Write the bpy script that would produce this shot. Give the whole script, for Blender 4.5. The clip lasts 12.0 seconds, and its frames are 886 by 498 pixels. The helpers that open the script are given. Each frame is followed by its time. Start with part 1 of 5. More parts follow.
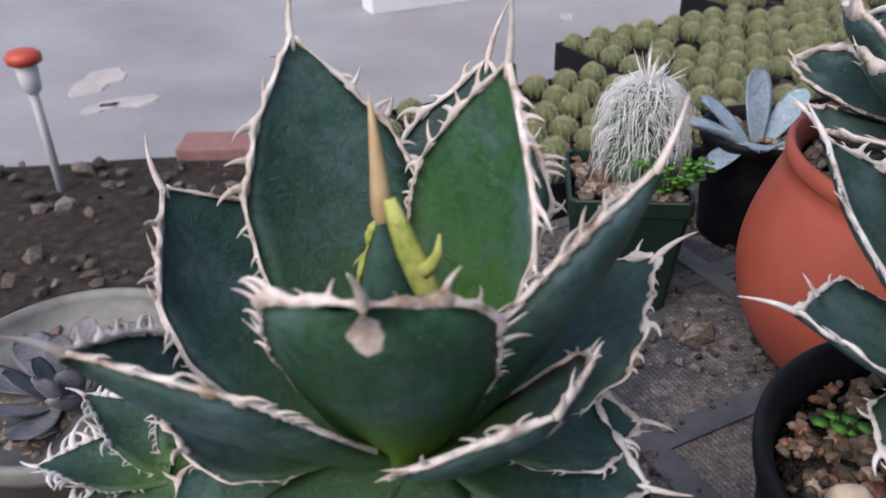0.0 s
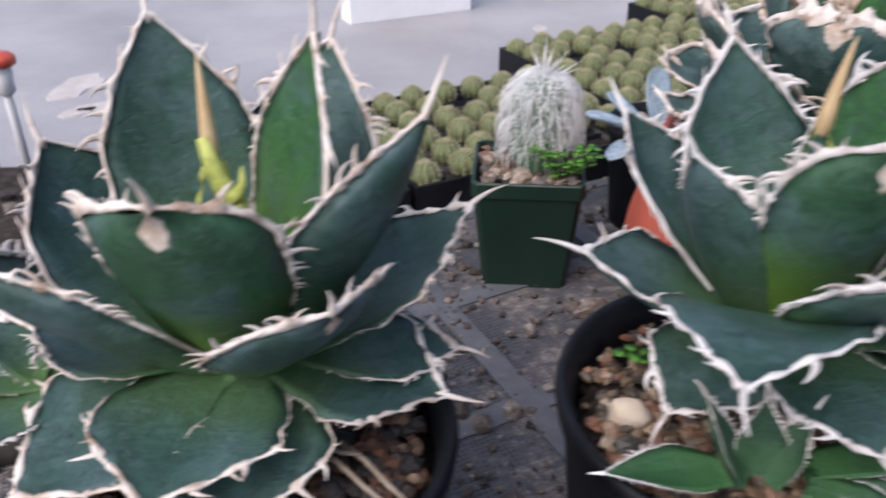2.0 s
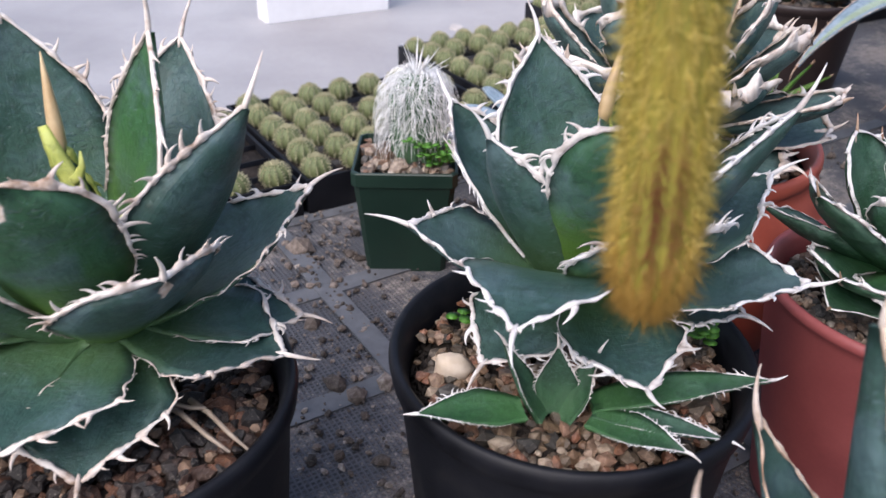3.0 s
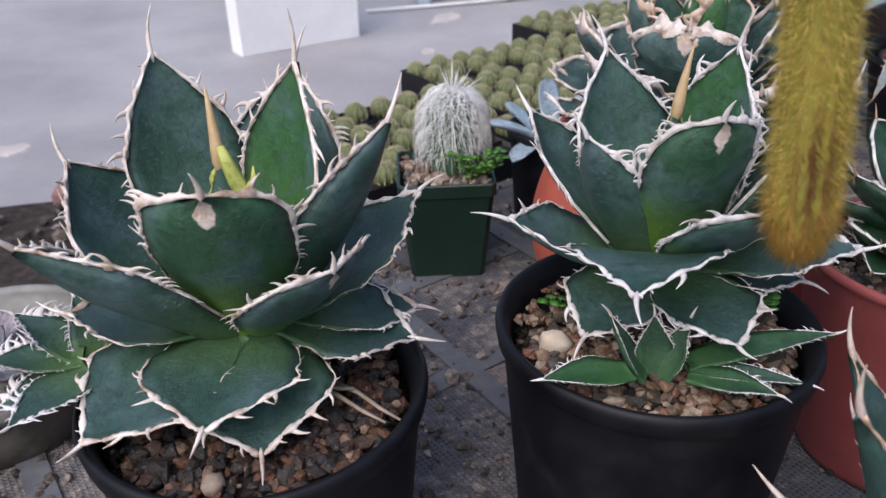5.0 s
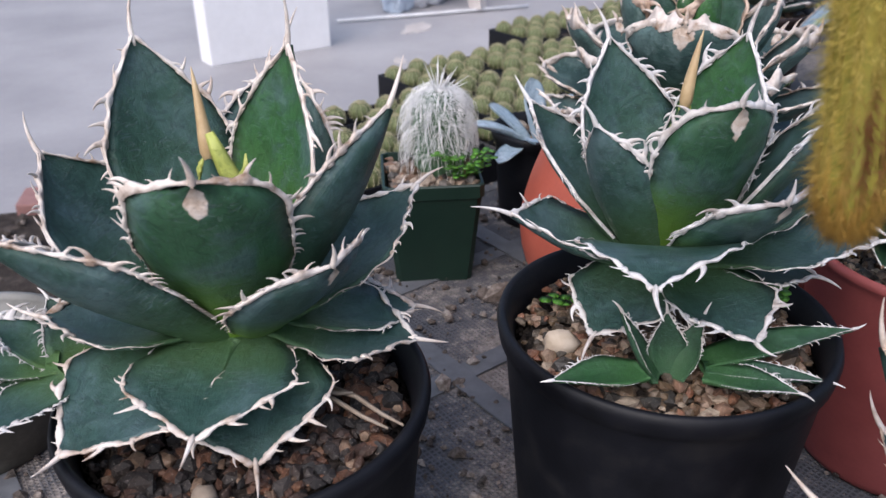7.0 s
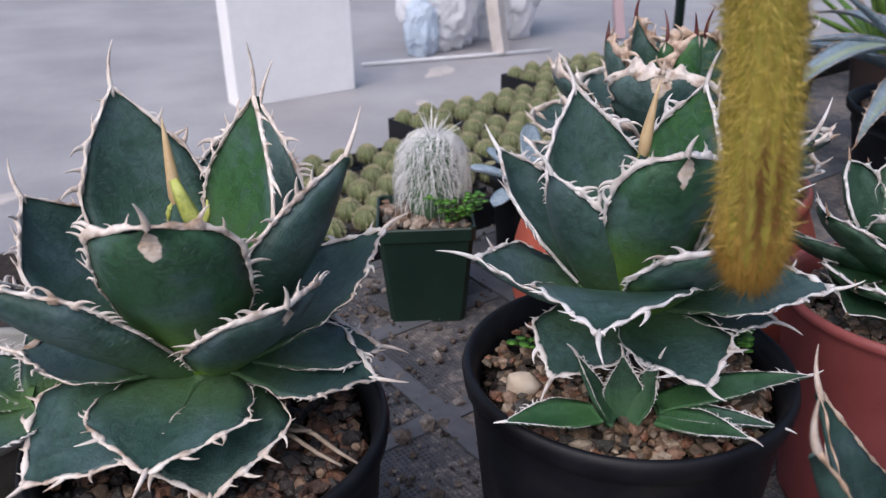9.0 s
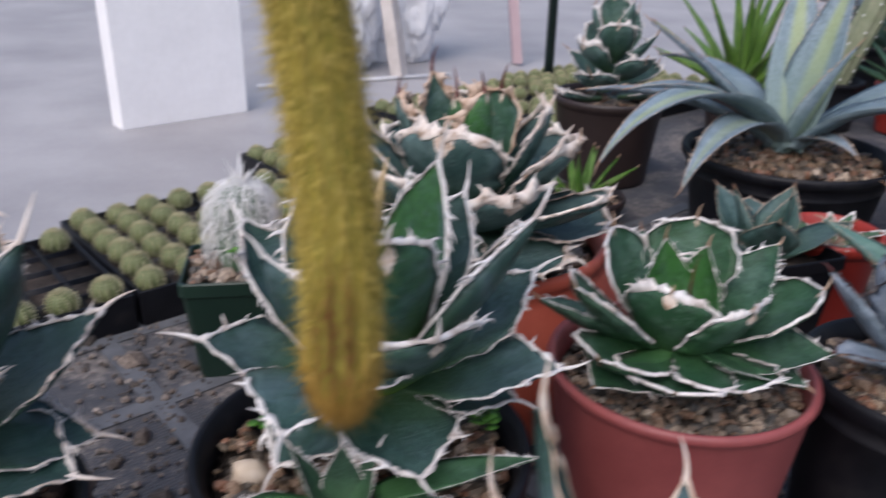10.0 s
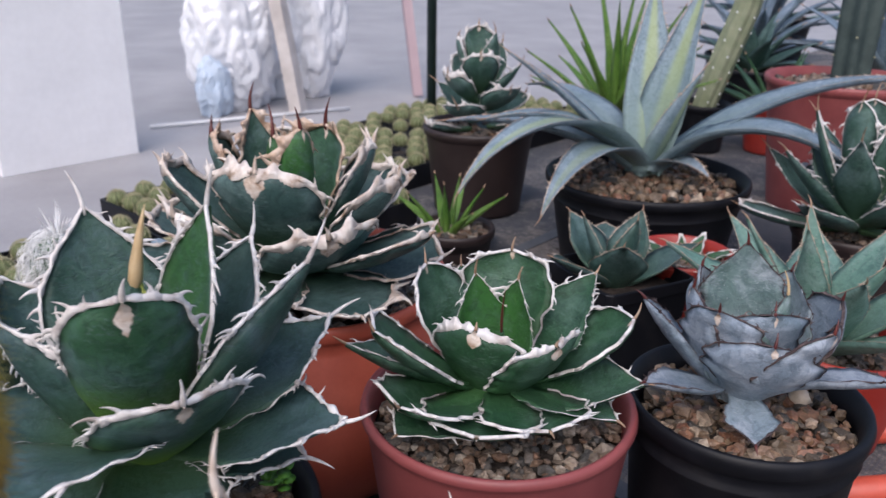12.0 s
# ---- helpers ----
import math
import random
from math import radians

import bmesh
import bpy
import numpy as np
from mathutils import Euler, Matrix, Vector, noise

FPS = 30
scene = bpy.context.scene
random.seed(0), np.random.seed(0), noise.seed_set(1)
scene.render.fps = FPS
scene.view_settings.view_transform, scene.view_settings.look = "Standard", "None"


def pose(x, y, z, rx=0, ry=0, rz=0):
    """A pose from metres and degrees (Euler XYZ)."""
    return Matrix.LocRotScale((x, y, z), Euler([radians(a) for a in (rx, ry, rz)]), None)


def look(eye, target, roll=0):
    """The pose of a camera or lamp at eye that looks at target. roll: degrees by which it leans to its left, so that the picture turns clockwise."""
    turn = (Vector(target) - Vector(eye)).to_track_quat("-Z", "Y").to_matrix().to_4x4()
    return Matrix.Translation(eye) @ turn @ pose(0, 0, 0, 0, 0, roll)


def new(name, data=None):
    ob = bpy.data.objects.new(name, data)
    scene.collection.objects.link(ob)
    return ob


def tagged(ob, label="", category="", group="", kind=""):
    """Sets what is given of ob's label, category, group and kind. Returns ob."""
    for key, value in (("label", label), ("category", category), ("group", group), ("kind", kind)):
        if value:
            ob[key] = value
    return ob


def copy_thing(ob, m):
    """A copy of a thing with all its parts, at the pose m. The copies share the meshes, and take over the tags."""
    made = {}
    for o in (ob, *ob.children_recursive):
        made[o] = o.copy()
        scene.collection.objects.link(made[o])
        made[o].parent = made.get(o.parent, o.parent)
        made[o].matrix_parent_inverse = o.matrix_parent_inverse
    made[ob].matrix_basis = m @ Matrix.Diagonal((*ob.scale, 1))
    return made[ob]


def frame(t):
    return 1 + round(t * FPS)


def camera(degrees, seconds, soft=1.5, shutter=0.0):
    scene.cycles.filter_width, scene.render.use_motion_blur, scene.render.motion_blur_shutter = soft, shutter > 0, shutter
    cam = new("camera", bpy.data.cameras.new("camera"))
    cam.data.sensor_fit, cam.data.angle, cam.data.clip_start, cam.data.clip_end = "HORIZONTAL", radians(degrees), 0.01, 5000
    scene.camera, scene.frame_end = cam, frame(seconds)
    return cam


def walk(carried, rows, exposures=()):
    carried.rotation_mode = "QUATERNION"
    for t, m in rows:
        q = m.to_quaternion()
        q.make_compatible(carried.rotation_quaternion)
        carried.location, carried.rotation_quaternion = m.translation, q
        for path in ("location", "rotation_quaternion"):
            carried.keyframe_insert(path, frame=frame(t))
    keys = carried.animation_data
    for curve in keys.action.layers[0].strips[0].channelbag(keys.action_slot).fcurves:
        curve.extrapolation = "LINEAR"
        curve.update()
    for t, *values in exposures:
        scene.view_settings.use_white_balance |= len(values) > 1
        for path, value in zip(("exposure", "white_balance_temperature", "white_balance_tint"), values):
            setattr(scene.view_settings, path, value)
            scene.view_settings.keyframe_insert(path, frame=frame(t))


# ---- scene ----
cam = camera(57.3, 12.0, soft=1.4, shutter=0.4)
cam.data.dof.use_dof, cam.data.dof.focus_distance, cam.data.dof.aperture_fstop = True, 0.37, 20
PATH = [
    (0, (0.029, 0.025, 0.327), (-0.068, 1.737, -0.703), -1.3),
    (0.5, (0.039, 0.013, 0.322), (-0.074, 1.763, -0.641), -1.0),
    (1, (0.045, 0.004, 0.316), (-0.093, 1.745, -0.657), -1.2),
    (1.5, (0.051, -0.016, 0.309), (-0.09, 1.712, -0.689), -0.6),
    (2, (0.086, -0.022, 0.328), (0.011, 1.708, -0.674), -0.5),
    (2.5, (0.133, -0.041, 0.339), (0.197, 1.694, -0.653), 0.9),
    (3, (0.125, -0.059, 0.338), (0.212, 1.669, -0.665), 0.8),
    (4.8, (0.067, -0.096, 0.348), (0.226, 1.65, -0.614), -1.3),
    (5, (0.062, -0.1, 0.349), (0.232, 1.649, -0.606), -1.3),
    (5.5, (0.054, -0.105, 0.352), (0.245, 1.648, -0.59), -1.4),
    (6, (0.051, -0.107, 0.354), (0.268, 1.65, -0.577), -1.1),
    (6.5, (0.047, -0.095, 0.347), (0.276, 1.658, -0.588), -1.1),
    (7, (0.05, -0.085, 0.334), (0.296, 1.669, -0.596), -0.6),
    (8.8, (0.075, -0.098, 0.335), (0.285, 1.709, -0.496), -0.8),
    (9, (0.077, -0.098, 0.34), (0.261, 1.708, -0.501), -1.0),
    (9.5, (0.088, -0.091, 0.338), (0.254, 1.717, -0.502), -1.1),
    (10, (0.163, -0.087, 0.359), (0.549, 1.704, -0.442), 1.3),
    (10.5, (0.182, -0.09, 0.365), (0.665, 1.697, -0.394), 2.0),
    (11, (0.192, -0.086, 0.365), (0.707, 1.697, -0.379), 1.4),
    (11.5, (0.209, -0.085, 0.364), (0.756, 1.693, -0.371), 0.9),
    (12, (0.227, -0.082, 0.357), (0.806, 1.689, -0.37), 0.7),
]
walk(cam, [(t, look(eye, target, roll)) for t, eye, target, roll in PATH], exposures=[(0, 0.27, 6350, 14), (0.5, 0.13, 6300, 14), (1, 0.18, 6300, 14), (1.5, 0.56, 6300, 14), (2, 0.62, 6300, 14), (3, 0.84, 6250, 14), (3.4, 0.75, 6250, 14), (5, 0.44, 6250, 14), (7, 0.54, 6200, 13), (9, 0.34, 6250, 14), (12, 0.42, 6250, 14)])

# ---- light: a bright overcast sky ----
world = bpy.data.worlds.new("overcast_sky")
world.use_nodes = True
scene.world = world
wn = world.node_tree.nodes
wl = world.node_tree.links
sky = wn.new("ShaderNodeTexSky")
sky.sky_type = "NISHITA"
sky.sun_disc = False
sky.sun_elevation = radians(48)
sky.sun_rotation = radians(215)
sky.air_density, sky.dust_density, sky.ozone_density = 1.0, 4.0, 1.0
wn["Background"].inputs["Strength"].default_value = 0.14
wl.new(sky.outputs["Color"], wn["Background"].inputs["Color"])
sun_data = bpy.data.lights.new("sun", "SUN")
sun_data.energy, sun_data.angle, sun_data.color = 1.3, radians(60), (0.98, 0.98, 1.0)
sun = new("sun", sun_data)
sun.matrix_world = look((-2.2, -3.2, 6.0), (0, 0, 0))

# ---- materials ----
def tree(name):
    m = bpy.data.materials.new(name)
    m.use_nodes = True
    nt = m.node_tree
    return m, nt, nt.nodes["Principled BSDF"]


def link(nt, a, b):
    nt.links.new(a, b)


def ramp(nt, fac, stops):
    r = nt.nodes.new("ShaderNodeValToRGB")
    e = r.color_ramp.elements
    while len(e) < len(stops):
        e.new(0.5)
    for k, (p, c) in zip(e, stops):
        k.position, k.color = p, (*c, 1)
    link(nt, fac, r.inputs["Fac"])
    return r.outputs["Color"]


def coords(nt, kind="Object"):
    return nt.nodes.new("ShaderNodeTexCoord").outputs[kind]


def noise_tex(nt, vec, scale, detail=4, rough=0.6, distort=0.0):
    n = nt.nodes.new("ShaderNodeTexNoise")
    n.inputs["Scale"].default_value = scale
    n.inputs["Detail"].default_value = detail
    n.inputs["Roughness"].default_value = rough
    n.inputs["Distortion"].default_value = distort
    link(nt, vec, n.inputs["Vector"])
    return n.outputs["Fac"]


def mix(nt, fac, a, b, mode="MIX"):
    x = nt.nodes.new("ShaderNodeMix")
    x.data_type, x.blend_type = "RGBA", mode
    for sock, v in ((x.inputs["Factor"], fac), (x.inputs["A"], a), (x.inputs["B"], b)):
        if hasattr(v, "is_output"):
            link(nt, v, sock)
        elif isinstance(v, (int, float)):
            sock.default_value = v
        else:
            sock.default_value = (*v, 1)
    return x.outputs["Result"]


def calc(nt, op, a, b=0.0, c=0.0):
    x = nt.nodes.new("ShaderNodeMath")
    x.operation = op
    for sock, v in zip(x.inputs, (a, b, c)):
        if hasattr(v, "is_output"):
            link(nt, v, sock)
        else:
            sock.default_value = v
    return x.outputs[0]


def smooth_step(nt, v, lo, hi):
    x = nt.nodes.new("ShaderNodeMapRange")
    x.interpolation_type = "SMOOTHSTEP"
    link(nt, v, x.inputs["Value"])
    x.inputs["From Min"].default_value, x.inputs["From Max"].default_value = lo, hi
    return x.outputs["Result"]


def bump(nt, bsdf, height, strength=0.3, dist=0.001):
    b = nt.nodes.new("ShaderNodeBump")
    b.inputs["Strength"].default_value, b.inputs["Distance"].default_value = strength, dist
    link(nt, height, b.inputs["Height"])
    link(nt, b.outputs["Normal"], bsdf.inputs["Normal"])


def rough_mat(name, stops, scale=60, rough=0.6, relief=0.3, dist=0.001, spec=0.5, fine=400):
    """A mottled surface: colour by coarse noise, speckle and relief by fine noise."""
    m, nt, b = tree(name)
    v = coords(nt)
    big = noise_tex(nt, v, scale)
    small = noise_tex(nt, v, fine, 3)
    c = ramp(nt, big, stops)
    c = mix(nt, calc(nt, "MULTIPLY", small, 0.35), c, mix(nt, 1.0, c, (0.55, 0.55, 0.55), "MULTIPLY"))
    link(nt, c, b.inputs["Base Color"])
    link(nt, calc(nt, "MULTIPLY_ADD", big, 0.25, rough - 0.12), b.inputs["Roughness"])
    b.inputs["Specular IOR Level"].default_value = spec
    bump(nt, b, mix(nt, 0.5, big, small), relief, dist)
    return m


def leaf_mat(name, dark, mid, base, bloom=(0.2, 0.3, 0.33), bloom_amount=0.35, rough=0.48, stripe=None, heart=(0.035, 0.125, 0.028)):
    """Agave leaf: fresher green at its foot, waxy bloom and bud prints above, a dry patch under some spines."""
    m, nt, b = tree(name)
    v = coords(nt)
    uv = nt.nodes.new("ShaderNodeUVMap")
    uv.uv_map = "UVMap"
    xyz = nt.nodes.new("ShaderNodeSeparateXYZ")
    link(nt, uv.outputs["UV"], xyz.inputs["Vector"])
    across, along = xyz.outputs["X"], xyz.outputs["Y"]
    uv2 = nt.nodes.new("ShaderNodeUVMap")
    uv2.uv_map = "traits"
    tr = nt.nodes.new("ShaderNodeSeparateXYZ")
    link(nt, uv2.outputs["UV"], tr.inputs["Vector"])
    dry, fresh = tr.outputs["X"], tr.outputs["Y"]
    big = noise_tex(nt, v, 38, 5, 0.6, 0.6)
    fine = noise_tex(nt, v, 420, 4, 0.7)
    prints = noise_tex(nt, v, 95, 2, 0.5, 1.6)
    col = ramp(nt, big, [(0.3, dark), (0.7, mid)])
    col = mix(nt, fresh, col, heart)
    waxy = calc(nt, "MULTIPLY", smooth_step(nt, big, 0.42, 0.68), bloom_amount)
    waxy = calc(nt, "MULTIPLY", waxy, smooth_step(nt, along, 0.25, 0.75))
    col = mix(nt, waxy, col, bloom)
    col = mix(nt, calc(nt, "MULTIPLY", smooth_step(nt, prints, 0.6, 0.66), 0.3), col, mix(nt, 1.0, col, (0.5, 0.55, 0.55), "MULTIPLY"))
    col = mix(nt, calc(nt, "MULTIPLY", smooth_step(nt, noise_tex(nt, v, 900, 2), 0.66, 0.72), 0.55), col, bloom)
    curl = calc(nt, "ABSOLUTE", calc(nt, "SUBTRACT", noise_tex(nt, v, 62, 1, 0.4, 1.6), 0.5))
    print_line = calc(nt, "SUBTRACT", 1.0, smooth_step(nt, curl, 0.006, 0.022))
    print_line = calc(nt, "MULTIPLY", print_line, smooth_step(nt, big, 0.40, 0.62))
    col = mix(nt, calc(nt, "MULTIPLY", print_line, 0.2), col, bloom)
    scratch = nt.nodes.new("ShaderNodeMapping")
    scratch.inputs["Scale"].default_value = (9, 46, 1)
    link(nt, uv.outputs["UV"], scratch.inputs["Vector"])
    nick = smooth_step(nt, noise_tex(nt, scratch.outputs["Vector"], 1.3, 4, 0.65, 0.9), 0.55, 0.62)
    nick = calc(nt, "MULTIPLY", nick, smooth_step(nt, noise_tex(nt, v, 45, 2), 0.42, 0.56))
    col = mix(nt, calc(nt, "MULTIPLY", nick, 0.4), col, bloom)
    mottle = smooth_step(nt, noise_tex(nt, v, 150, 5, 0.7, 1.2), 0.46, 0.6)
    col = mix(nt, calc(nt, "MULTIPLY", mottle, 0.6), col, mix(nt, 1.0, col, (0.5, 0.55, 0.58), "MULTIPLY"))
    lines = nt.nodes.new("ShaderNodeMapping")
    lines.inputs["Scale"].default_value = (90, 4, 1)
    link(nt, uv.outputs["UV"], lines.inputs["Vector"])
    streak = noise_tex(nt, lines.outputs["Vector"], 1.0, 3, 0.6)
    col = mix(nt, calc(nt, "MULTIPLY", smooth_step(nt, streak, 0.45, 0.75), 0.22), col, mix(nt, 1.0, col, (0.6, 0.62, 0.65), "MULTIPLY"))
    if stripe:
        off = calc(nt, "ABSOLUTE", calc(nt, "SUBTRACT", calc(nt, "MULTIPLY_ADD", fine, 0.06, across), 0.53))
        band = calc(nt, "SUBTRACT", 1.0, smooth_step(nt, off, 0.08, 0.24))
        col = mix(nt, calc(nt, "MULTIPLY", band, calc(nt, "MULTIPLY_ADD", fresh, 0.75, -0.12)), col, stripe)
    foot = calc(nt, "SUBTRACT", 1.0, smooth_step(nt, calc(nt, "MULTIPLY_ADD", big, 0.2, along), 0.1, 0.8))
    col = mix(nt, calc(nt, "MULTIPLY", foot, calc(nt, "MINIMUM", calc(nt, "ADD", 0.25, calc(nt, "ADD", calc(nt, "MULTIPLY", dry, 0.9), calc(nt, "MULTIPLY", fresh, 0.6))), 0.9)), col, base)
    off = calc(nt, "ABSOLUTE", calc(nt, "SUBTRACT", across, 0.5))
    reach = calc(nt, "ADD", calc(nt, "MULTIPLY", off, 0.75), calc(nt, "MULTIPLY_ADD", prints, 0.10, 0.875))
    patch = smooth_step(nt, calc(nt, "SUBTRACT", calc(nt, "MULTIPLY_ADD", dry, 0.1, along), reach), 0.0, 0.02)
    patch = calc(nt, "MULTIPLY", patch, smooth_step(nt, dry, 0.02, 0.1))
    tan = ramp(nt, noise_tex(nt, v, 210, 4), [(0.28, (0.34, 0.2, 0.12)), (0.45, (0.60, 0.48, 0.39)), (0.66, (0.74, 0.66, 0.6))])
    col = mix(nt, patch, col, tan)
    link(nt, col, b.inputs["Base Color"])
    link(nt, calc(nt, "MULTIPLY_ADD", big, 0.25, rough - 0.16), b.inputs["Roughness"])
    b.inputs["Specular IOR Level"].default_value = 0.36
    bump(nt, b, calc(nt, "MULTIPLY_ADD", nick, 0.5, mix(nt, 0.5, noise_tex(nt, v, 150, 5, 0.7, 1.2), mix(nt, 0.4, fine, streak))), 0.55, 0.0022)
    return m


def island_mat(name, stops, rough=0.7, relief=0.4):
    """Loose pieces: each stone takes its own colour."""
    m, nt, b = tree(name)
    g = nt.nodes.new("ShaderNodeNewGeometry")
    r = nt.nodes.new("ShaderNodeValToRGB")
    r.color_ramp.interpolation = "LINEAR"
    e = r.color_ramp.elements
    while len(e) < len(stops):
        e.new(0.5)
    for k, (p, c) in zip(e, stops):
        k.position, k.color = p, (*c, 1)
    link(nt, g.outputs["Random Per Island"], r.inputs["Fac"])
    v = coords(nt)
    n1, n2 = noise_tex(nt, v, 260, 5), noise_tex(nt, v, 1100, 3)
    c = mix(nt, smooth_step(nt, n1, 0.35, 0.7), mix(nt, 1.0, r.outputs["Color"], (0.45, 0.42, 0.4), "MULTIPLY"), r.outputs["Color"])
    c = mix(nt, calc(nt, "MULTIPLY", smooth_step(nt, n2, 0.58, 0.7), 0.25), c, (0.5, 0.44, 0.38))
    link(nt, c, b.inputs["Base Color"])
    b.inputs["Roughness"].default_value = rough
    bump(nt, b, mix(nt, 0.5, n1, n2), relief, 0.0012)
    return m


GREEN = leaf_mat("agave_leaf_blue_green", (0.025, 0.060, 0.051), (0.045, 0.102, 0.084), (0.17, 0.31, 0.02), (0.10, 0.15, 0.18), 0.5)
GREEN_C = leaf_mat("agave_leaf_grey_green", (0.034, 0.072, 0.068), (0.06, 0.115, 0.104), (0.06, 0.12, 0.05), (0.15, 0.22, 0.22), 0.45)
GREEN_D = leaf_mat("agave_leaf_fresh_green", (0.016, 0.048, 0.030), (0.028, 0.080, 0.046), (0.05, 0.14, 0.04), (0.13, 0.21, 0.18), 0.35)
BLUE_F = leaf_mat("agave_leaf_powder_blue", (0.15, 0.20, 0.25), (0.27, 0.32, 0.40), (0.2, 0.25, 0.27), (0.42, 0.46, 0.52), 0.6, 0.55)
BLUE_E = leaf_mat("agave_leaf_striped", (0.12, 0.17, 0.22), (0.20, 0.26, 0.33), (0.15, 0.22, 0.2), (0.32, 0.38, 0.46), 0.4, 0.5, stripe=(0.34, 0.40, 0.12), heart=(0.19, 0.26, 0.3))
PALE_H = leaf_mat("agave_leaf_pale_green", (0.10, 0.20, 0.17), (0.17, 0.29, 0.24), (0.14, 0.25, 0.14), (0.26, 0.35, 0.33), 0.4, 0.5)
LIME = leaf_mat("aloe_leaf_lime", (0.07, 0.17, 0.02), (0.15, 0.27, 0.04), (0.16, 0.26, 0.06), (0.24, 0.33, 0.12), 0.3, 0.42)
ALOE = leaf_mat("aloe_leaf_dark", (0.035, 0.085, 0.05), (0.06, 0.13, 0.075), (0.06, 0.14, 0.03), (0.12, 0.2, 0.13), 0.3, 0.42)
ECHEV = leaf_mat("echeveria_leaf_lilac", (0.14, 0.16, 0.18), (0.26, 0.25, 0.28), (0.14, 0.20, 0.18), (0.36, 0.28, 0.33), 0.5, 0.55)
POWDER = leaf_mat("succulent_leaf_pale_blue", (0.30, 0.40, 0.48), (0.42, 0.52, 0.6), (0.3, 0.4, 0.4), (0.55, 0.62, 0.68), 0.5, 0.6)
YOUNG = leaf_mat("agave_young_leaf_yellow_green", (0.36, 0.40, 0.09), (0.50, 0.50, 0.16), (0.36, 0.42, 0.08), (0.5, 0.48, 0.25), 0.2, 0.4)
HORN = rough_mat("horny_margin_bone", [(0.3, (0.26, 0.17, 0.11)), (0.44, (0.60, 0.51, 0.45)), (0.62, (0.76, 0.70, 0.65))], 90, 0.55, 0.4, 0.0008)
HORN_TAN = rough_mat("horny_margin_tan", [(0.3, (0.24, 0.14, 0.08)), (0.48, (0.50, 0.36, 0.27)), (0.68, (0.66, 0.55, 0.46))], 90, 0.6, 0.4, 0.0008)
HORN_WHITE = rough_mat("horny_margin_white", [(0.28, (0.34, 0.28, 0.25)), (0.44, (0.62, 0.58, 0.56)), (0.64, (0.74, 0.72, 0.71))], 90, 0.55, 0.4, 0.0008)
SPINE_BROWN = rough_mat("spine_brown", [(0.3, (0.16, 0.07, 0.035)), (0.55, (0.36, 0.24, 0.16)), (0.75, (0.5, 0.4, 0.32))], 120, 0.5, 0.3, 0.0006)
SPINE_BONE = rough_mat("spine_bone", [(0.3, (0.34, 0.24, 0.17)), (0.5, (0.56, 0.46, 0.39)), (0.72, (0.70, 0.64, 0.59))], 120, 0.5, 0.3, 0.0006)
SPINE_STRAW = rough_mat("spine_straw", [(0.3, (0.42, 0.28, 0.13)), (0.6, (0.56, 0.42, 0.24)), (0.8, (0.36, 0.18, 0.08))], 60, 0.45, 0.2, 0.0005)
SPINE_RED = rough_mat("spine_dark_red", [(0.3, (0.05, 0.012, 0.015)), (0.6, (0.12, 0.025, 0.02)), (0.8, (0.2, 0.06, 0.03))], 60, 0.4, 0.2, 0.0005)
BLACK_PLASTIC = rough_mat("black_plastic", [(0.3, (0.003, 0.0033, 0.005)), (0.55, (0.006, 0.0066, 0.010)), (0.78, (0.018, 0.0175, 0.019))], 34, 0.5, 0.25, 0.0007, 0.25)
RED_PLASTIC = rough_mat("brick_red_plastic", [(0.3, (0.21, 0.048, 0.050)), (0.7, (0.31, 0.080, 0.078))], 22, 0.5, 0.15, 0.0006)
DEEP_RED_PLASTIC = rough_mat("deep_red_plastic", [(0.3, (0.26, 0.022, 0.016)), (0.7, (0.36, 0.04, 0.028))], 22, 0.42, 0.12, 0.0006)
ORANGE_PLASTIC = rough_mat("orange_terracotta_plastic", [(0.3, (0.38, 0.075, 0.045)), (0.7, (0.50, 0.115, 0.07))], 18, 0.5, 0.2, 0.0007)
BROWN_PLASTIC = rough_mat("dark_brown_plastic", [(0.3, (0.018, 0.011, 0.011)), (0.7, (0.030, 0.018, 0.017))], 22, 0.5, 0.12, 0.0006)
GREEN_PLASTIC = rough_mat("dark_green_plastic", [(0.3, (0.005, 0.019, 0.013)), (0.7, (0.009, 0.030, 0.020))], 22, 0.42, 0.12, 0.0006)
PALE_PLASTIC = rough_mat("weathered_grey_plastic", [(0.25, (0.11, 0.108, 0.098)), (0.5, (0.20, 0.20, 0.188)), (0.75, (0.30, 0.30, 0.288))], 30, 0.6, 0.3, 0.001)
# Planter plastic below the rim, its shade mixed into a mottled dark brown.
SHADED_PLASTIC = rough_mat("shaded_plastic", [(0.3, (0.03, 0.027, 0.022)), (0.55, (0.065, 0.058, 0.048)), (0.75, (0.14, 0.13, 0.11))], 40, 0.7, 0.4, 0.001)
SOIL = rough_mat("dark_soil", [(0.3, (0.018, 0.014, 0.012)), (0.55, (0.05, 0.04, 0.034)), (0.75, (0.10, 0.08, 0.07))], 45, 0.95, 1.0, 0.006, 0.2, 220)
GRIT_A = island_mat("rusty_grit", [(0.0, (0.013, 0.012, 0.013)), (0.35, (0.034, 0.025, 0.022)), (0.6, (0.08, 0.036, 0.021)), (0.85, (0.16, 0.068, 0.033)), (1.0, (0.22, 0.15, 0.10))])
GRIT_B = island_mat("brown_river_grit", [(0.0, (0.045, 0.043, 0.04)), (0.25, (0.12, 0.092, 0.065)), (0.5, (0.22, 0.15, 0.09)), (0.7, (0.24, 0.10, 0.055)), (1.0, (0.46, 0.38, 0.29))], 0.55)
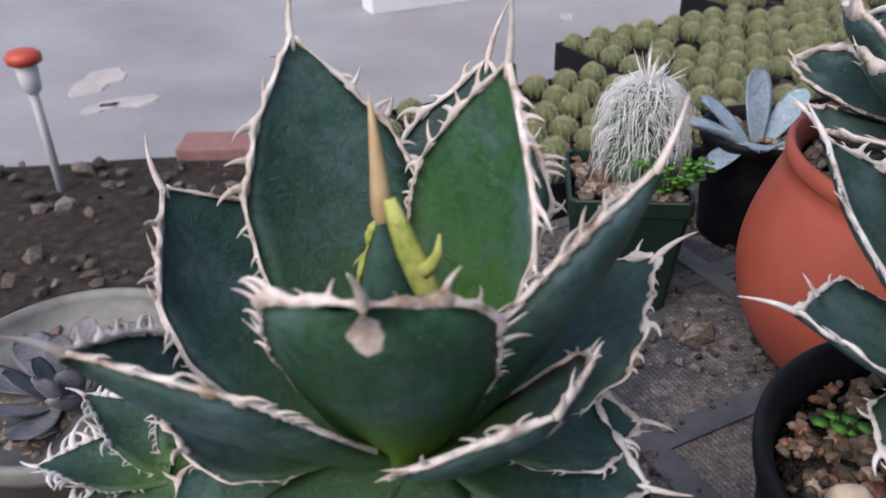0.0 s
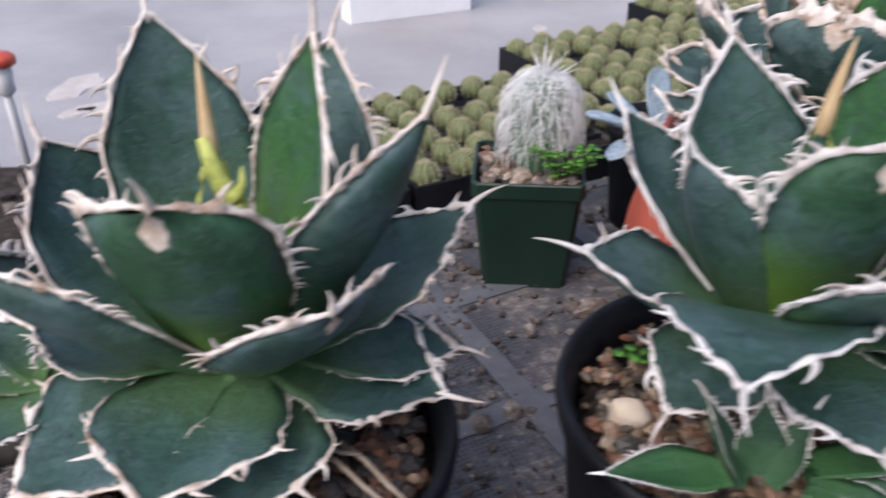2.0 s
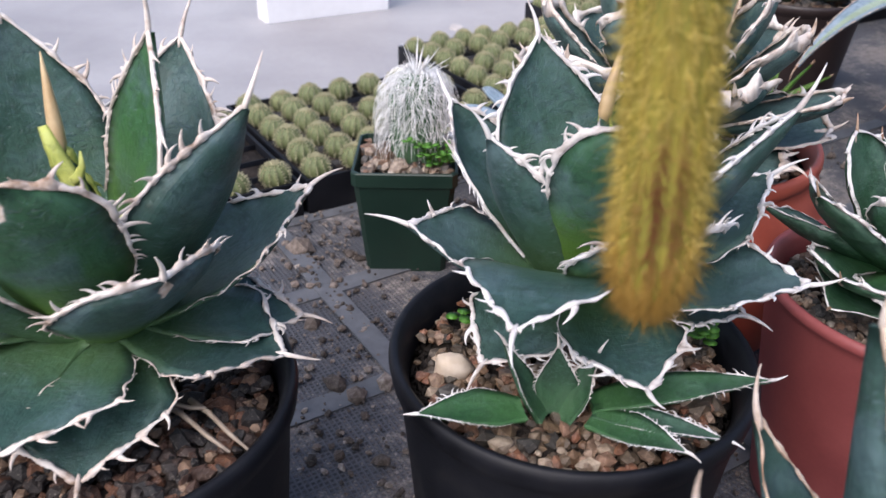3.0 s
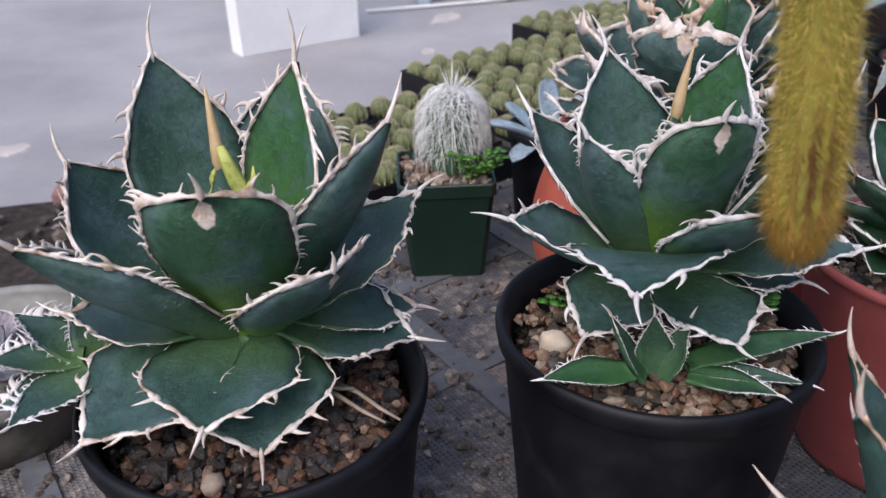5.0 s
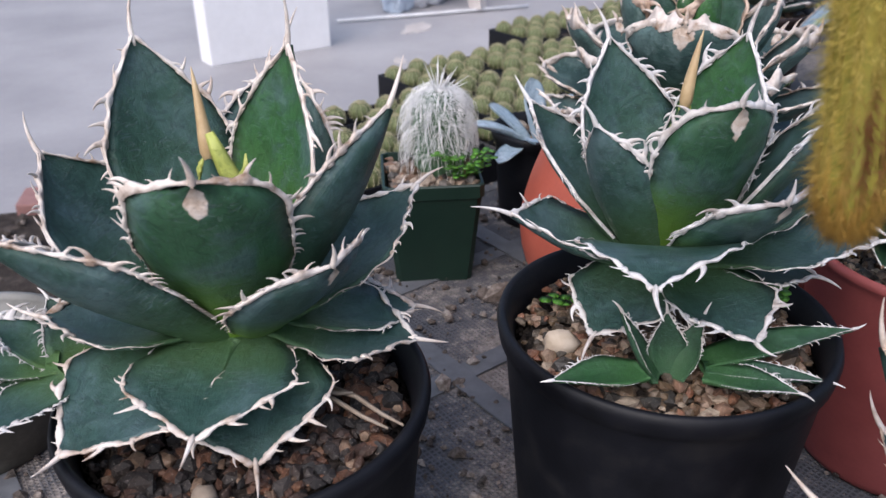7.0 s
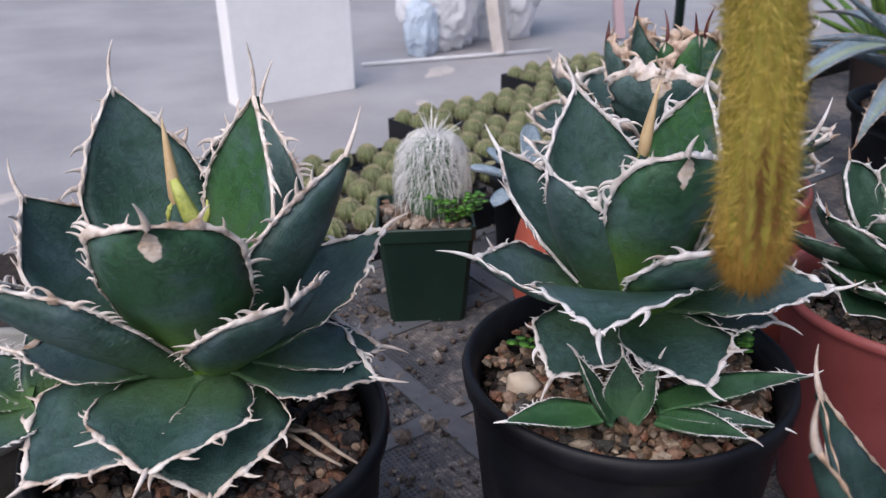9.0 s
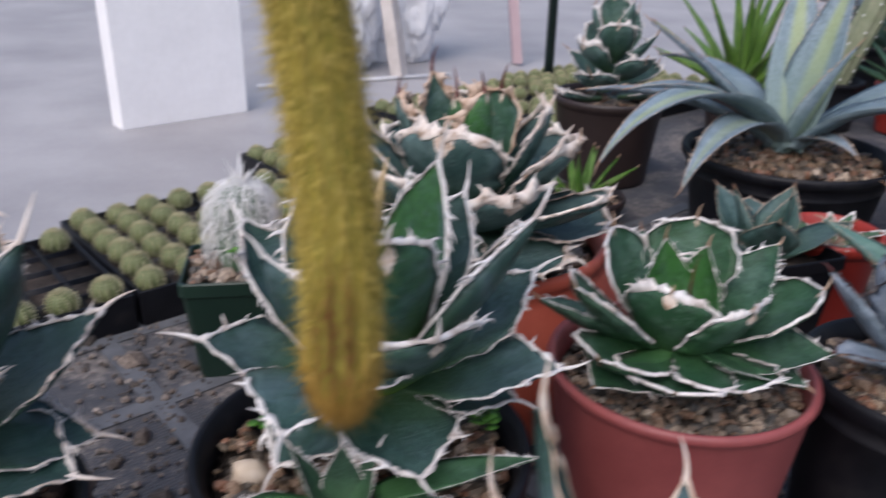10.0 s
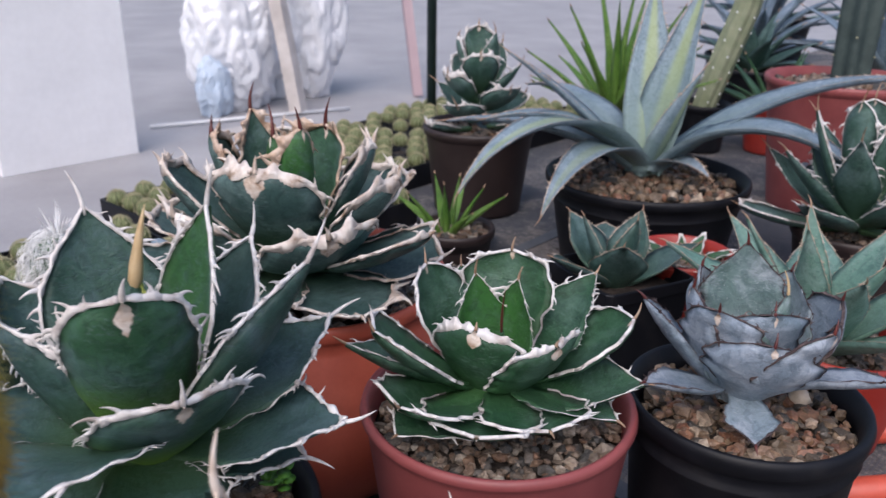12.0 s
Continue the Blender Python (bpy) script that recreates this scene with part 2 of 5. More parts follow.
GRIT_C = island_mat("mixed_grey_grit", [(0.0, (0.05, 0.05, 0.048)), (0.25, (0.12, 0.11, 0.10)), (0.5, (0.24, 0.18, 0.13)), (0.75, (0.20, 0.11, 0.065)), (1.0, (0.52, 0.46, 0.38))], 0.6)
RUBBLE = island_mat("dusty_rubble", [(0.0, (0.045, 0.038, 0.034)), (0.5, (0.13, 0.105, 0.09)), (0.85, (0.22, 0.18, 0.155)), (1.0, (0.36, 0.32, 0.29))], 0.9)
WHITE_STONE = rough_mat("cream_stone", [(0.3, (0.42, 0.33, 0.24)), (0.7, (0.62, 0.54, 0.45))], 80, 0.7, 0.5, 0.001)
HAIR = rough_mat("white_cactus_hair", [(0.3, (0.84, 0.84, 0.84)), (0.7, (0.92, 0.92, 0.92))], 100, 0.7, 0.0, 0.0005)
CACTUS = rough_mat("cactus_skin_green", [(0.3, (0.04, 0.10, 0.05)), (0.7, (0.09, 0.17, 0.09))], 70, 0.6, 0.3, 0.001)
CACTUS_DARK = rough_mat("cactus_skin_dark", [(0.3, (0.02, 0.035, 0.035)), (0.7, (0.05, 0.075, 0.07))], 70, 0.6, 0.3, 0.001)
CACTUS_GREY = rough_mat("cactus_skin_grey_green", [(0.3, (0.15, 0.18, 0.10)), (0.7, (0.25, 0.27, 0.18))], 50, 0.7, 0.4, 0.001)
BARREL = rough_mat("barrel_skin", [(0.3, (0.10, 0.13, 0.05)), (0.7, (0.18, 0.20, 0.09))], 90, 0.7, 0.3, 0.001)
WOOL = rough_mat("pale_yellow_spines", [(0.3, (0.36, 0.34, 0.2)), (0.7, (0.5, 0.47, 0.31))], 200, 0.8, 0.2, 0.0005)
TAIL_SKIN = rough_mat("tail_skin_olive", [(0.3, (0.17, 0.16, 0.015)), (0.7, (0.27, 0.22, 0.025))], 70, 0.7, 0.4, 0.001)
CLOVER = rough_mat("clover_leaf", [(0.3, (0.05, 0.17, 0.015)), (0.7, (0.10, 0.28, 0.03))], 90, 0.5, 0.2, 0.0006)
STALK = rough_mat("dry_stalk", [(0.3, (0.2, 0.15, 0.11)), (0.7, (0.34, 0.28, 0.22))], 120, 0.8, 0.4, 0.0008)
STRAP = rough_mat("grey_woven_strap", [(0.3, (0.07, 0.075, 0.085)), (0.7, (0.13, 0.135, 0.15))], 60, 0.7, 0.4, 0.0008)
WHITE_PAINT = rough_mat("white_plastic", [(0.3, (0.66, 0.66, 0.67)), (0.7, (0.8, 0.8, 0.81))], 12, 0.5, 0.1, 0.001)
BOARD = rough_mat("white_foam_board", [(0.3, (0.80, 0.80, 0.82)), (0.7, (0.88, 0.88, 0.9))], 5, 0.7, 0.3, 0.002, 0.3, 40)
SACK = rough_mat("white_plastic_sack", [(0.3, (0.66, 0.68, 0.72)), (0.7, (0.84, 0.84, 0.87))], 7, 0.5, 0.6, 0.01, 0.5, 60)
SACK_BLUE = rough_mat("pale_blue_plastic", [(0.3, (0.50, 0.60, 0.72)), (0.7, (0.62, 0.70, 0.80))], 9, 0.5, 0.5, 0.006, 0.5, 60)
TIMBER = rough_mat("pale_timber", [(0.3, (0.42, 0.38, 0.36)), (0.7, (0.56, 0.52, 0.5))], 14, 0.8, 0.3, 0.001)
PINK = rough_mat("faded_pink_plastic", [(0.3, (0.42, 0.31, 0.34)), (0.7, (0.5, 0.38, 0.41))], 8, 0.7, 0.2, 0.001)
RED_CAP = rough_mat("red_cap_plastic", [(0.3, (0.5, 0.07, 0.04)), (0.7, (0.6, 0.1, 0.06))], 30, 0.45, 0.1, 0.0006)
POST = rough_mat("dark_green_coated_steel", [(0.3, (0.018, 0.035, 0.035)), (0.7, (0.03, 0.055, 0.055))], 20, 0.45, 0.1, 0.0006)
BRICK = rough_mat("worn_red_brick", [(0.3, (0.26, 0.13, 0.12)), (0.7, (0.36, 0.2, 0.18))], 30, 0.9, 0.6, 0.003)
CONCRETE = rough_mat("grey_concrete", [(0.3, (0.28, 0.27, 0.28)), (0.5, (0.34, 0.33, 0.34)), (0.7, (0.40, 0.39, 0.40))], 2.2, 0.6, 0.3, 0.003, 0.4, 60)


DARK_EDGE = rough_mat("torn_dark_leaf_edge", [(0.3, (0.02, 0.014, 0.018)), (0.55, (0.07, 0.045, 0.045)), (0.75, (0.3, 0.24, 0.22))], 120, 0.7, 0.4, 0.0008)


def needle_mat():
    """Spines of the hanging stem: gold, with a rusty patch near the foot."""
    m, nt, b = tree("golden_needles")
    v = coords(nt)
    xyz = nt.nodes.new("ShaderNodeSeparateXYZ")
    link(nt, v, xyz.inputs["Vector"])
    g = nt.nodes.new("ShaderNodeNewGeometry")
    c = ramp(nt, g.outputs["Random Per Island"], [(0.0, (0.34, 0.26, 0.04)), (0.5, (0.54, 0.42, 0.08)), (1.0, (0.74, 0.58, 0.18))])
    n = noise_tex(nt, v, 55, 3)
    away = nt.nodes.new("ShaderNodeVectorMath")
    away.operation = "SUBTRACT"
    link(nt, v, away.inputs[0])
    away.inputs[1].default_value = (0.003, -0.0095, 0.030)
    squeeze = nt.nodes.new("ShaderNodeVectorMath")
    squeeze.operation = "MULTIPLY"
    link(nt, away.outputs["Vector"], squeeze.inputs[0])
    squeeze.inputs[1].default_value = (1, 1, 0.42)
    span = nt.nodes.new("ShaderNodeVectorMath")
    span.operation = "LENGTH"
    link(nt, squeeze.outputs["Vector"], span.inputs[0])
    scar = calc(nt, "SUBTRACT", 1.0, smooth_step(nt, calc(nt, "MULTIPLY_ADD", n, 0.004, span.outputs["Value"]), 0.0085, 0.0130))
    foot = calc(nt, "SUBTRACT", 1.0, smooth_step(nt, xyz.outputs["Z"], 0.0, 0.03))
    c = mix(nt, calc(nt, "MULTIPLY", foot, 0.65), c, (0.50, 0.24, 0.045))
    rust = calc(nt, "MULTIPLY", scar, 0.95)
    link(nt, mix(nt, rust, c, (0.15, 0.038, 0.010)), b.inputs["Base Color"])
    b.inputs["Roughness"].default_value = 0.55
    return m


def net_mat():
    """Black woven net, dusty with pale silt between its threads."""
    m, nt, b = tree("black_woven_net")
    v = coords(nt)
    rot = nt.nodes.new("ShaderNodeMapping")
    rot.inputs["Rotation"].default_value = (0, 0, radians(-29))
    link(nt, v, rot.inputs["Vector"])
    waves = []
    for d in "XY":
        w = nt.nodes.new("ShaderNodeTexWave")
        w.bands_direction = d
        w.inputs["Scale"].default_value = 95
        w.inputs["Distortion"].default_value = 0.6
        link(nt, rot.outputs["Vector"], w.inputs["Vector"])
        waves.append(w.outputs["Fac"])
    thread = calc(nt, "MAXIMUM", waves[0], waves[1])
    big, fine = noise_tex(nt, v, 9, 5, 0.65), noise_tex(nt, v, 130, 5, 0.75)
    silt = ramp(nt, fine, [(0.3, (0.08, 0.068, 0.062)), (0.55, (0.2, 0.175, 0.16)), (0.75, (0.34, 0.3, 0.28))])
    cloth = mix(nt, thread, (0.02, 0.021, 0.026), (0.075, 0.078, 0.09))
    cover = smooth_step(nt, calc(nt, "MULTIPLY_ADD", fine, 0.35, calc(nt, "SUBTRACT", big, calc(nt, "MULTIPLY", thread, 0.08))), 0.58, 0.74)
    link(nt, mix(nt, cover, cloth, silt), b.inputs["Base Color"])
    b.inputs["Roughness"].default_value = 0.85
    bump(nt, b, calc(nt, "ADD", calc(nt, "MULTIPLY", thread, 0.4), fine), 0.7, 0.003)
    return m


NEEDLE = needle_mat()
NET = net_mat()


# ---- mesh helpers ----
def mesh_ob(name, verts, faces, mat, parent=None, label="", smooth=True, uvs=None, traits=None):
    me = bpy.data.meshes.new(name)
    me.from_pydata([tuple(map(float, v)) for v in verts], [], faces)
    me.materials.append(mat)
    if uvs is not None:
        for layer_name, table in (("UVMap", uvs), ("traits", None)):
            layer = me.uv_layers.new(name=layer_name)
            for loop in me.loops:
                layer.data[loop.index].uv = table[loop.vertex_index] if table is not None else traits
    me.polygons.foreach_set("use_smooth", [smooth] * len(me.polygons))
    me.update()
    ob = new(name, me)
    if parent:
        ob.parent = parent
    if label:
        ob["label"] = label
    return ob


def empty_thing(name, at, label, category, group="", turn=0):
    e = new(name)
    e.empty_display_size = 0.02
    e.matrix_world = pose(*at, 0, 0, turn)
    return tagged(e, label, category, group)


def tube(path, radii, sides=6, squash=1.0, caps=True):
    """A tapered tube along a path of points."""
    path = [Vector(p) for p in path]
    radii = [float(r) for r in radii]
    verts, faces = [], []
    up = Vector((0.13, 0.21, 0.97))
    for i, p in enumerate(path):
        d = (path[min(i + 1, len(path) - 1)] - path[max(i - 1, 0)])
        d = d.normalized() if d.length > 1e-9 else Vector((0, 0, 1))
        a = d.cross(up)
        a = a.normalized() if a.length > 1e-4 else d.orthogonal().normalized()
        b = a.cross(d)
        for k in range(sides):
            t = 2 * math.pi * k / sides
            verts.append(p + radii[i] * (math.cos(t) * a + squash * math.sin(t) * b))
    for i in range(len(path) - 1):
        for k in range(sides):
            k2 = (k + 1) % sides
            faces.append((i * sides + k, i * sides + k2, (i + 1) * sides + k2, (i + 1) * sides + k))
    if caps:
        faces.append(tuple(reversed(range(sides))))
        faces.append(tuple(range((len(path) - 1) * sides, len(path) * sides)))
    return verts, faces


def join(parts):
    verts, faces = [], []
    for v, f in parts:
        n = len(verts)
        verts += list(v)
        faces += [tuple(i + n for i in q) for q in f]
    return verts, faces


def lathe(profile, n=64, wobble=0.0, sides=None):
    """Revolve (radius, height) pairs; sides: a polygon's count instead of a circle."""
    verts, faces = [], []
    m = sides or n
    for r, z in profile:
        for k in range(m):
            t = 2 * math.pi * (k + (0.5 if sides else 0)) / m
            q = r * (1 + wobble * math.sin(2 * t + 0.7))
            verts.append((q * math.cos(t), q * math.sin(t), z))
    for i in range(len(profile) - 1):
        for k in range(m):
            k2 = (k + 1) % m
            faces.append((i * m + k, i * m + k2, (i + 1) * m + k2, (i + 1) * m + k))
    faces.append(tuple(reversed(range(m))))
    faces.append(tuple(range((len(profile) - 1) * m, len(profile) * m)))
    return verts, faces


def box(x0, x1, y0, y1, z0, z1, bev=0.0):
    bm = bmesh.new()
    bmesh.ops.create_cube(bm, size=1)
    for v in bm.verts:
        v.co = (x0 + (v.co.x + 0.5) * (x1 - x0), y0 + (v.co.y + 0.5) * (y1 - y0), z0 + (v.co.z + 0.5) * (z1 - z0))
    if bev:
        bmesh.ops.bevel(bm, geom=list(bm.edges), offset=bev, segments=2, affect="EDGES", profile=0.7)
    bm.verts.index_update()
    out = [v.co.copy() for v in bm.verts], [tuple(v.index for v in f.verts) for f in bm.faces]
    bm.free()
    return out


def ico(sub):
    bm = bmesh.new()
    bmesh.ops.create_icosphere(bm, subdivisions=sub, radius=1)
    bm.verts.index_update()
    out = np.array([v.co[:] for v in bm.verts]), [tuple(v.index for v in f.verts) for f in bm.faces]
    bm.free()
    return out


ICO1, ICO2 = ico(1), ico(2)


def stones(rng, places, sizes, angular=0.35, base=ICO1):
    """Irregular stones of the given sizes at the given places."""
    verts, faces, n = [], [], 0
    v0, f0 = base
    for p, s in zip(places, sizes):
        v = v0 * rng.uniform(1 - angular, 1 + angular * 0.4, (len(v0), 1))
        v = v * rng.uniform(0.6, 1.2, 3) * (1, 1, 0.75)
        e = Euler(rng.uniform(-0.5, 0.5, 3) + (0, 0, rng.uniform(0, 6.3))).to_matrix()
        v = v @ np.array(e).T * s + p
        verts.append(v)
        faces += [tuple(i + n for i in q) for q in f0]
        n += len(v0)
    return np.concatenate(verts), faces


def gravel(name, at, r, count, size, mat, label, seed, sides=None, hollow=0.0):
    """Loose grit that fills a pot."""
    rng = np.random.default_rng(seed)
    u = rng.uniform(hollow, 1, count) ** 0.5
    t = rng.uniform(0, 2 * math.pi, count)
    if sides == 4:
        xy = rng.uniform(-1, 1, (count, 2)) * r
    else:
        xy = np.stack([np.cos(t), np.sin(t)], 1) * (u * r)[:, None]
    s = size * rng.lognormal(0, 0.28, count)
    z = rng.uniform(-0.6, 0.5, count) * size
    v, f = stones(rng, np.column_stack([xy, z]), s)
    ob = mesh_ob(name, v, f, mat, smooth=False)
    ob.matrix_world = pose(*at)
    return tagged(ob, label, "gravel", kind="stuff")


def soil_disc(parent, r, z, sides=None, mat=None):
    rings = [(0.001, z + 0.002), (r * 0.5, z + 0.001), (r, z)]
    v, f = lathe(rings[::-1], 40, sides=sides)
    return mesh_ob("potting_soil", v, f, mat or SOIL, parent)


def round_pot(name, at, r, height, mat, label, group="", taper=0.8, lip=0.006, bands=(), soil=0.012, lip_drop=0.012):
    """A tapered plastic pot with a rolled rim, wall thickness and soil inside."""
    pot = empty_thing(name, at, label, "plant pot", group)
    rb, t, h = r * taper, 0.0022, height
    body = [(rb * 0.92, 0.0), (rb, 0.002), (rb * 1.005, 0.006)]
    zs = sorted([h * 0.35, h * 0.6] + [b for b in bands])
    for z in zs:
        q = rb + (r - lip * 0.5 - rb) * z / h
        if z in bands:
            body += [(q, z - 0.0016), (q + 0.0016, z), (q + 0.0016, z + 0.0012), (q + 0.0004, z + 0.003)]
        else:
            body.append((q, z))
    top = r - lip * 0.5
    body += [(top - 0.001, h - lip_drop - 0.003), (top, h - lip_drop), (r - 0.001, h - lip_drop + 0.0015), (r, h - 0.004), (r - 0.0008, h - 0.001), (r - 0.0025, h), (r - 0.0045, h - 0.0012)]
    body += [(r - lip - t, h - lip_drop), (rb + 0.2 * (r - rb), h * 0.5), (rb * 0.9, 0.01)]
    v, f = lathe(body, 72)
    mesh_ob("body", v, f, mat, pot)
    soil_disc(pot, r - lip - t - 0.0005, h - soil - 0.004)
    return pot


# ---- agave leaves ----
def width_at(s, shape):
    peak, foot, power = shape
    if s < peak:
        return foot + (1 - foot) * math.sin(math.pi / 2 * s / peak) ** 1.2
    q = (s - peak) / (1 - peak)
    if power > 5:
        return 0.04 + 0.96 * (1 - q ** power) * (1 - 0.25 * q)
    return 0.03 + 0.97 * (0.75 * (1 - q ** power) + 0.25 * (0.5 + 0.5 * math.cos(math.pi * q)))


def blade(length, width, thick, bend, fold, az, el, roll, shape, rng, r0=0.004, dz=0.0, ns=18, nv=8, ripple=0.03):
    """A thick curved leaf that points along az and el. Gives its mesh and a function for points of its upper face."""
    turn = Matrix.Rotation(radians(az), 3, "Z") @ Matrix.Rotation(radians(-el), 3, "Y") @ Matrix.Rotation(radians(roll), 3, "X")
    seat = Vector((r0 * math.cos(radians(az)), r0 * math.sin(radians(az)), dz))
    k = radians(bend)
    cx, cz, ang = [0.0], [0.0], []
    steps = 60
    for i in range(steps):
        a = -k * (i / (steps - 1) - 0.5)
        ang.append(a)
        cx.append(cx[-1] + math.cos(a) / steps)
        cz.append(cz[-1] + math.sin(a) / steps)
    ang.append(ang[-1])
    lift = math.atan2(cz[-1], cx[-1])
    span = math.hypot(cx[-1], cz[-1])
    ph = rng.uniform(0, 6.28, 3)

    def at(s, v, drop=0.0):
        s = min(max(s, 0.0), 1.0)
        f = s * steps
        i = min(int(f), steps - 1)
        g = f - i
        x = cx[i] + (cx[i + 1] - cx[i]) * g
        z = cz[i] + (cz[i + 1] - cz[i]) * g
        c, sn = math.cos(-lift), math.sin(-lift)
        x, z = (x * c - z * sn) / span * length, (x * sn + z * c) / span * length
        a = ang[i] - lift
        w = width_at(s, shape) * width / 2
        w *= 1 + ripple * (math.sin(9 * s + ph[0]) + 0.6 * math.sin(23 * s + ph[1] + v) + 0.5 * math.sin(41 * s + ph[2] + 2 * v) * min(1, 2 * s))
        fo = fold * (0.35 + 0.65 * min(1, s * 1.5))
        R = w / max(fo, 0.05)
        y = R * math.sin(v * fo)
        up = R * (1 - math.cos(v * fo)) - R * (1 - math.cos(fo)) * 0.35 - drop
        p = Vector((x - math.sin(a) * up, y, z + math.cos(a) * up))
        return turn @ p + seat

    verts, uvs = [], []
    for i in range(ns + 1):
        s = i / ns
        for j in range(nv + 1):
            v = -1 + 2 * j / nv
            verts.append(at(s, v))
            uvs.append((v * 0.5 + 0.5, s))
        th = thick * (1 - 0.72 * s)
        for j in range(1, nv):
            v = -1 + 2 * j / nv
            verts.append(at(s, v * 0.97, th * (1 - v * v) ** 0.6))
            uvs.append((v * 0.5 + 0.5, s))
    row = 2 * nv
    faces = []
    for i in range(ns):
        a, b = i * row, (i + 1) * row
        for j in range(nv):
            faces.append((a + j, a + j + 1, b + j + 1, b + j))
        low = [0] + [nv + 1 + j for j in range(nv - 1)] + [nv]
        for j in range(nv):
            faces.append((a + low[j + 1], a + low[j], b + low[j], b + low[j + 1]))
    ring = list(range(nv + 1)) + [nv + 1 + j for j in reversed(range(nv - 1))]
    faces.append(tuple(ring))
    faces.append(tuple(ns * row + q for q in reversed(ring)))
    return verts, faces, uvs, at


def ribbon(path, widths, normals, flat=0.45):
    """A flattened six-sided strip along a path; each point has its half width and the normal of its flat side."""
    verts, faces = [], []
    n = len(path)
    for i, p in enumerate(path):
        d = path[min(i + 1, n - 1)] - path[max(i - 1, 0)]
        nrm = normals[i]
        side = d.cross(nrm)
        side = side.normalized() if side.length > 1e-9 else nrm.orthogonal().normalized()
        w = float(widths[i])
        for k in range(6):
            t = math.pi * k / 3
            verts.append(p + side * (w * math.cos(t)) + nrm * (w * flat * math.sin(t)))
    for i in range(n - 1):
        for k in range(6):
            k2 = (k + 1) % 6
            faces.append((i * 6 + k, i * 6 + k2, i * 6 + 6 + k2, i * 6 + 6 + k))
    faces += [tuple(reversed(range(6))), tuple(range((n - 1) * 6, n * 6))]
    return verts, faces


def horn_strip(at, rng, s0, size, teeth, tooth_len, hook=1.0, band=0.0, web=0.15):
    """The horny border of a leaf: a flat rim that is faint below and swells to the tip, flat hooked teeth on broad feet, and a dry band on some."""
    parts = []
    for side in (-1, 1):
        ss = [s0 + (1 - s0) * i / 160 for i in range(161)]
        edge = [at(s, side) for s in ss]
        far = [0.0]
        for p, q in zip(edge, edge[1:]):
            far.append(far[-1] + (q - p).length)
        total = far[-1]

        def where(d):
            s = float(np.interp(d, far, ss))
            p = at(s, side)
            tan = at(min(1, s + 0.006), side) - at(s - 0.006, side)
            tan = tan.normalized() if tan.length > 1e-8 else Vector((0, 0, 1))
            flat = at(s, side) - at(s, side * 0.8)
            if flat.length < 1e-6:
                flat = at(0.9, side) - at(0.9, side * 0.8)
            out = flat - tan * flat.dot(tan)
            out = out.normalized() if out.length > 1e-8 else flat.normalized()
            up = tan.cross(out).normalized() * (1 if side < 0 else -1)
            return p, tan, out, up
        marks, d = [], total * rng.uniform(0.02, 0.1)
        while d < total * 0.94 and teeth:
            q = d / total
            swell = 0.22 + 0.95 * math.exp(-((q - 0.68) / 0.3) ** 2)
            big = tooth_len * swell * rng.choice((0.6, 0.8, 0.95, 1.05, 1.25)) * rng.uniform(0.85, 1.15)
            marks.append((d, float(big)))
            d += total / teeth * rng.uniform(0.35, 1.7) * (0.75 if q < 0.45 else 1.15)
        n = 72
        path, rad, nrm, rib = [], [], [], []
        drift = rng.uniform(0, 6.28)
        for i in range(n + 1):
            u = i / n
            d = total * u
            p, tan, out, up = where(d)
            near = max([g * math.exp(-((d - m) / (0.30 * g + 0.0006)) ** 2) for m, g in marks] + [0])
            wave = 0.85 + 0.3 * math.sin(d * 600 + drift) + rng.uniform(-0.22, 0.22)
            grow = 0.22 + 0.78 * max(0.0, min(1.0, (u - 0.18) / 0.45)) + 0.55 * u ** 5
            path.append(p + out * float(near * 0.08) + up * float(size * 0.35 * math.sin(d * 380 + drift)))
            rad.append((size * 0.62 * grow * wave + near * 0.07) * min(1, 0.2 + i / 8))
            nrm.append(up)
            if band:
                grow = max(0.0, min(1.0, (u - 0.35) / 0.45))
                inner = band * grow * (0.75 + 0.35 * math.sin(d * 260 + drift) + rng.uniform(-0.12, 0.12))
                outer = grow * (band * 0.35 + near * web)
                rib += [p - out * float(inner) + up * 0.0005, p + out * float(outer) + up * float(outer * 0.35 + 0.0003), p - out * float(inner) - up * 0.0012, p + out * float(outer) + up * float(outer * 0.35 - 0.0012)]
        parts.append(ribbon(path, rad, nrm, 0.6))
        if band:
            faces = []
            for i in range(n):
                k = i * 4
                faces += [(k, k + 1, k + 5, k + 4), (k + 2, k + 6, k + 7, k + 3), (k + 1, k + 3, k + 7, k + 5), (k, k + 4, k + 6, k + 2)]
            parts.append((rib, faces))
        for d, big in marks:
            p, tan, out, up = where(d)
            lean = float(rng.choice((-1, -1, -1, 1)) * rng.uniform(0.5, 1.55) * hook)
            rise = float(rng.uniform(-0.15, 0.6))
            pts, ww, nn = [p - out * big * 0.1], [big * 0.30], [up]
            for k in range(8):
                q = (k + 0.5) / 8
                a = lean * 1.25 * q
                step = (out * math.cos(a) + tan * math.sin(a) + up * rise * q).normalized()
                pts.append(pts[-1] + step * big * 0.16)
                ww.append(max(0.00012, big * 0.19 * (1 - q) ** 0.9))
                nn.append((up - out * rise * q).normalized())
            parts.append(ribbon(pts, ww, nn, 0.5))
    return join(parts)


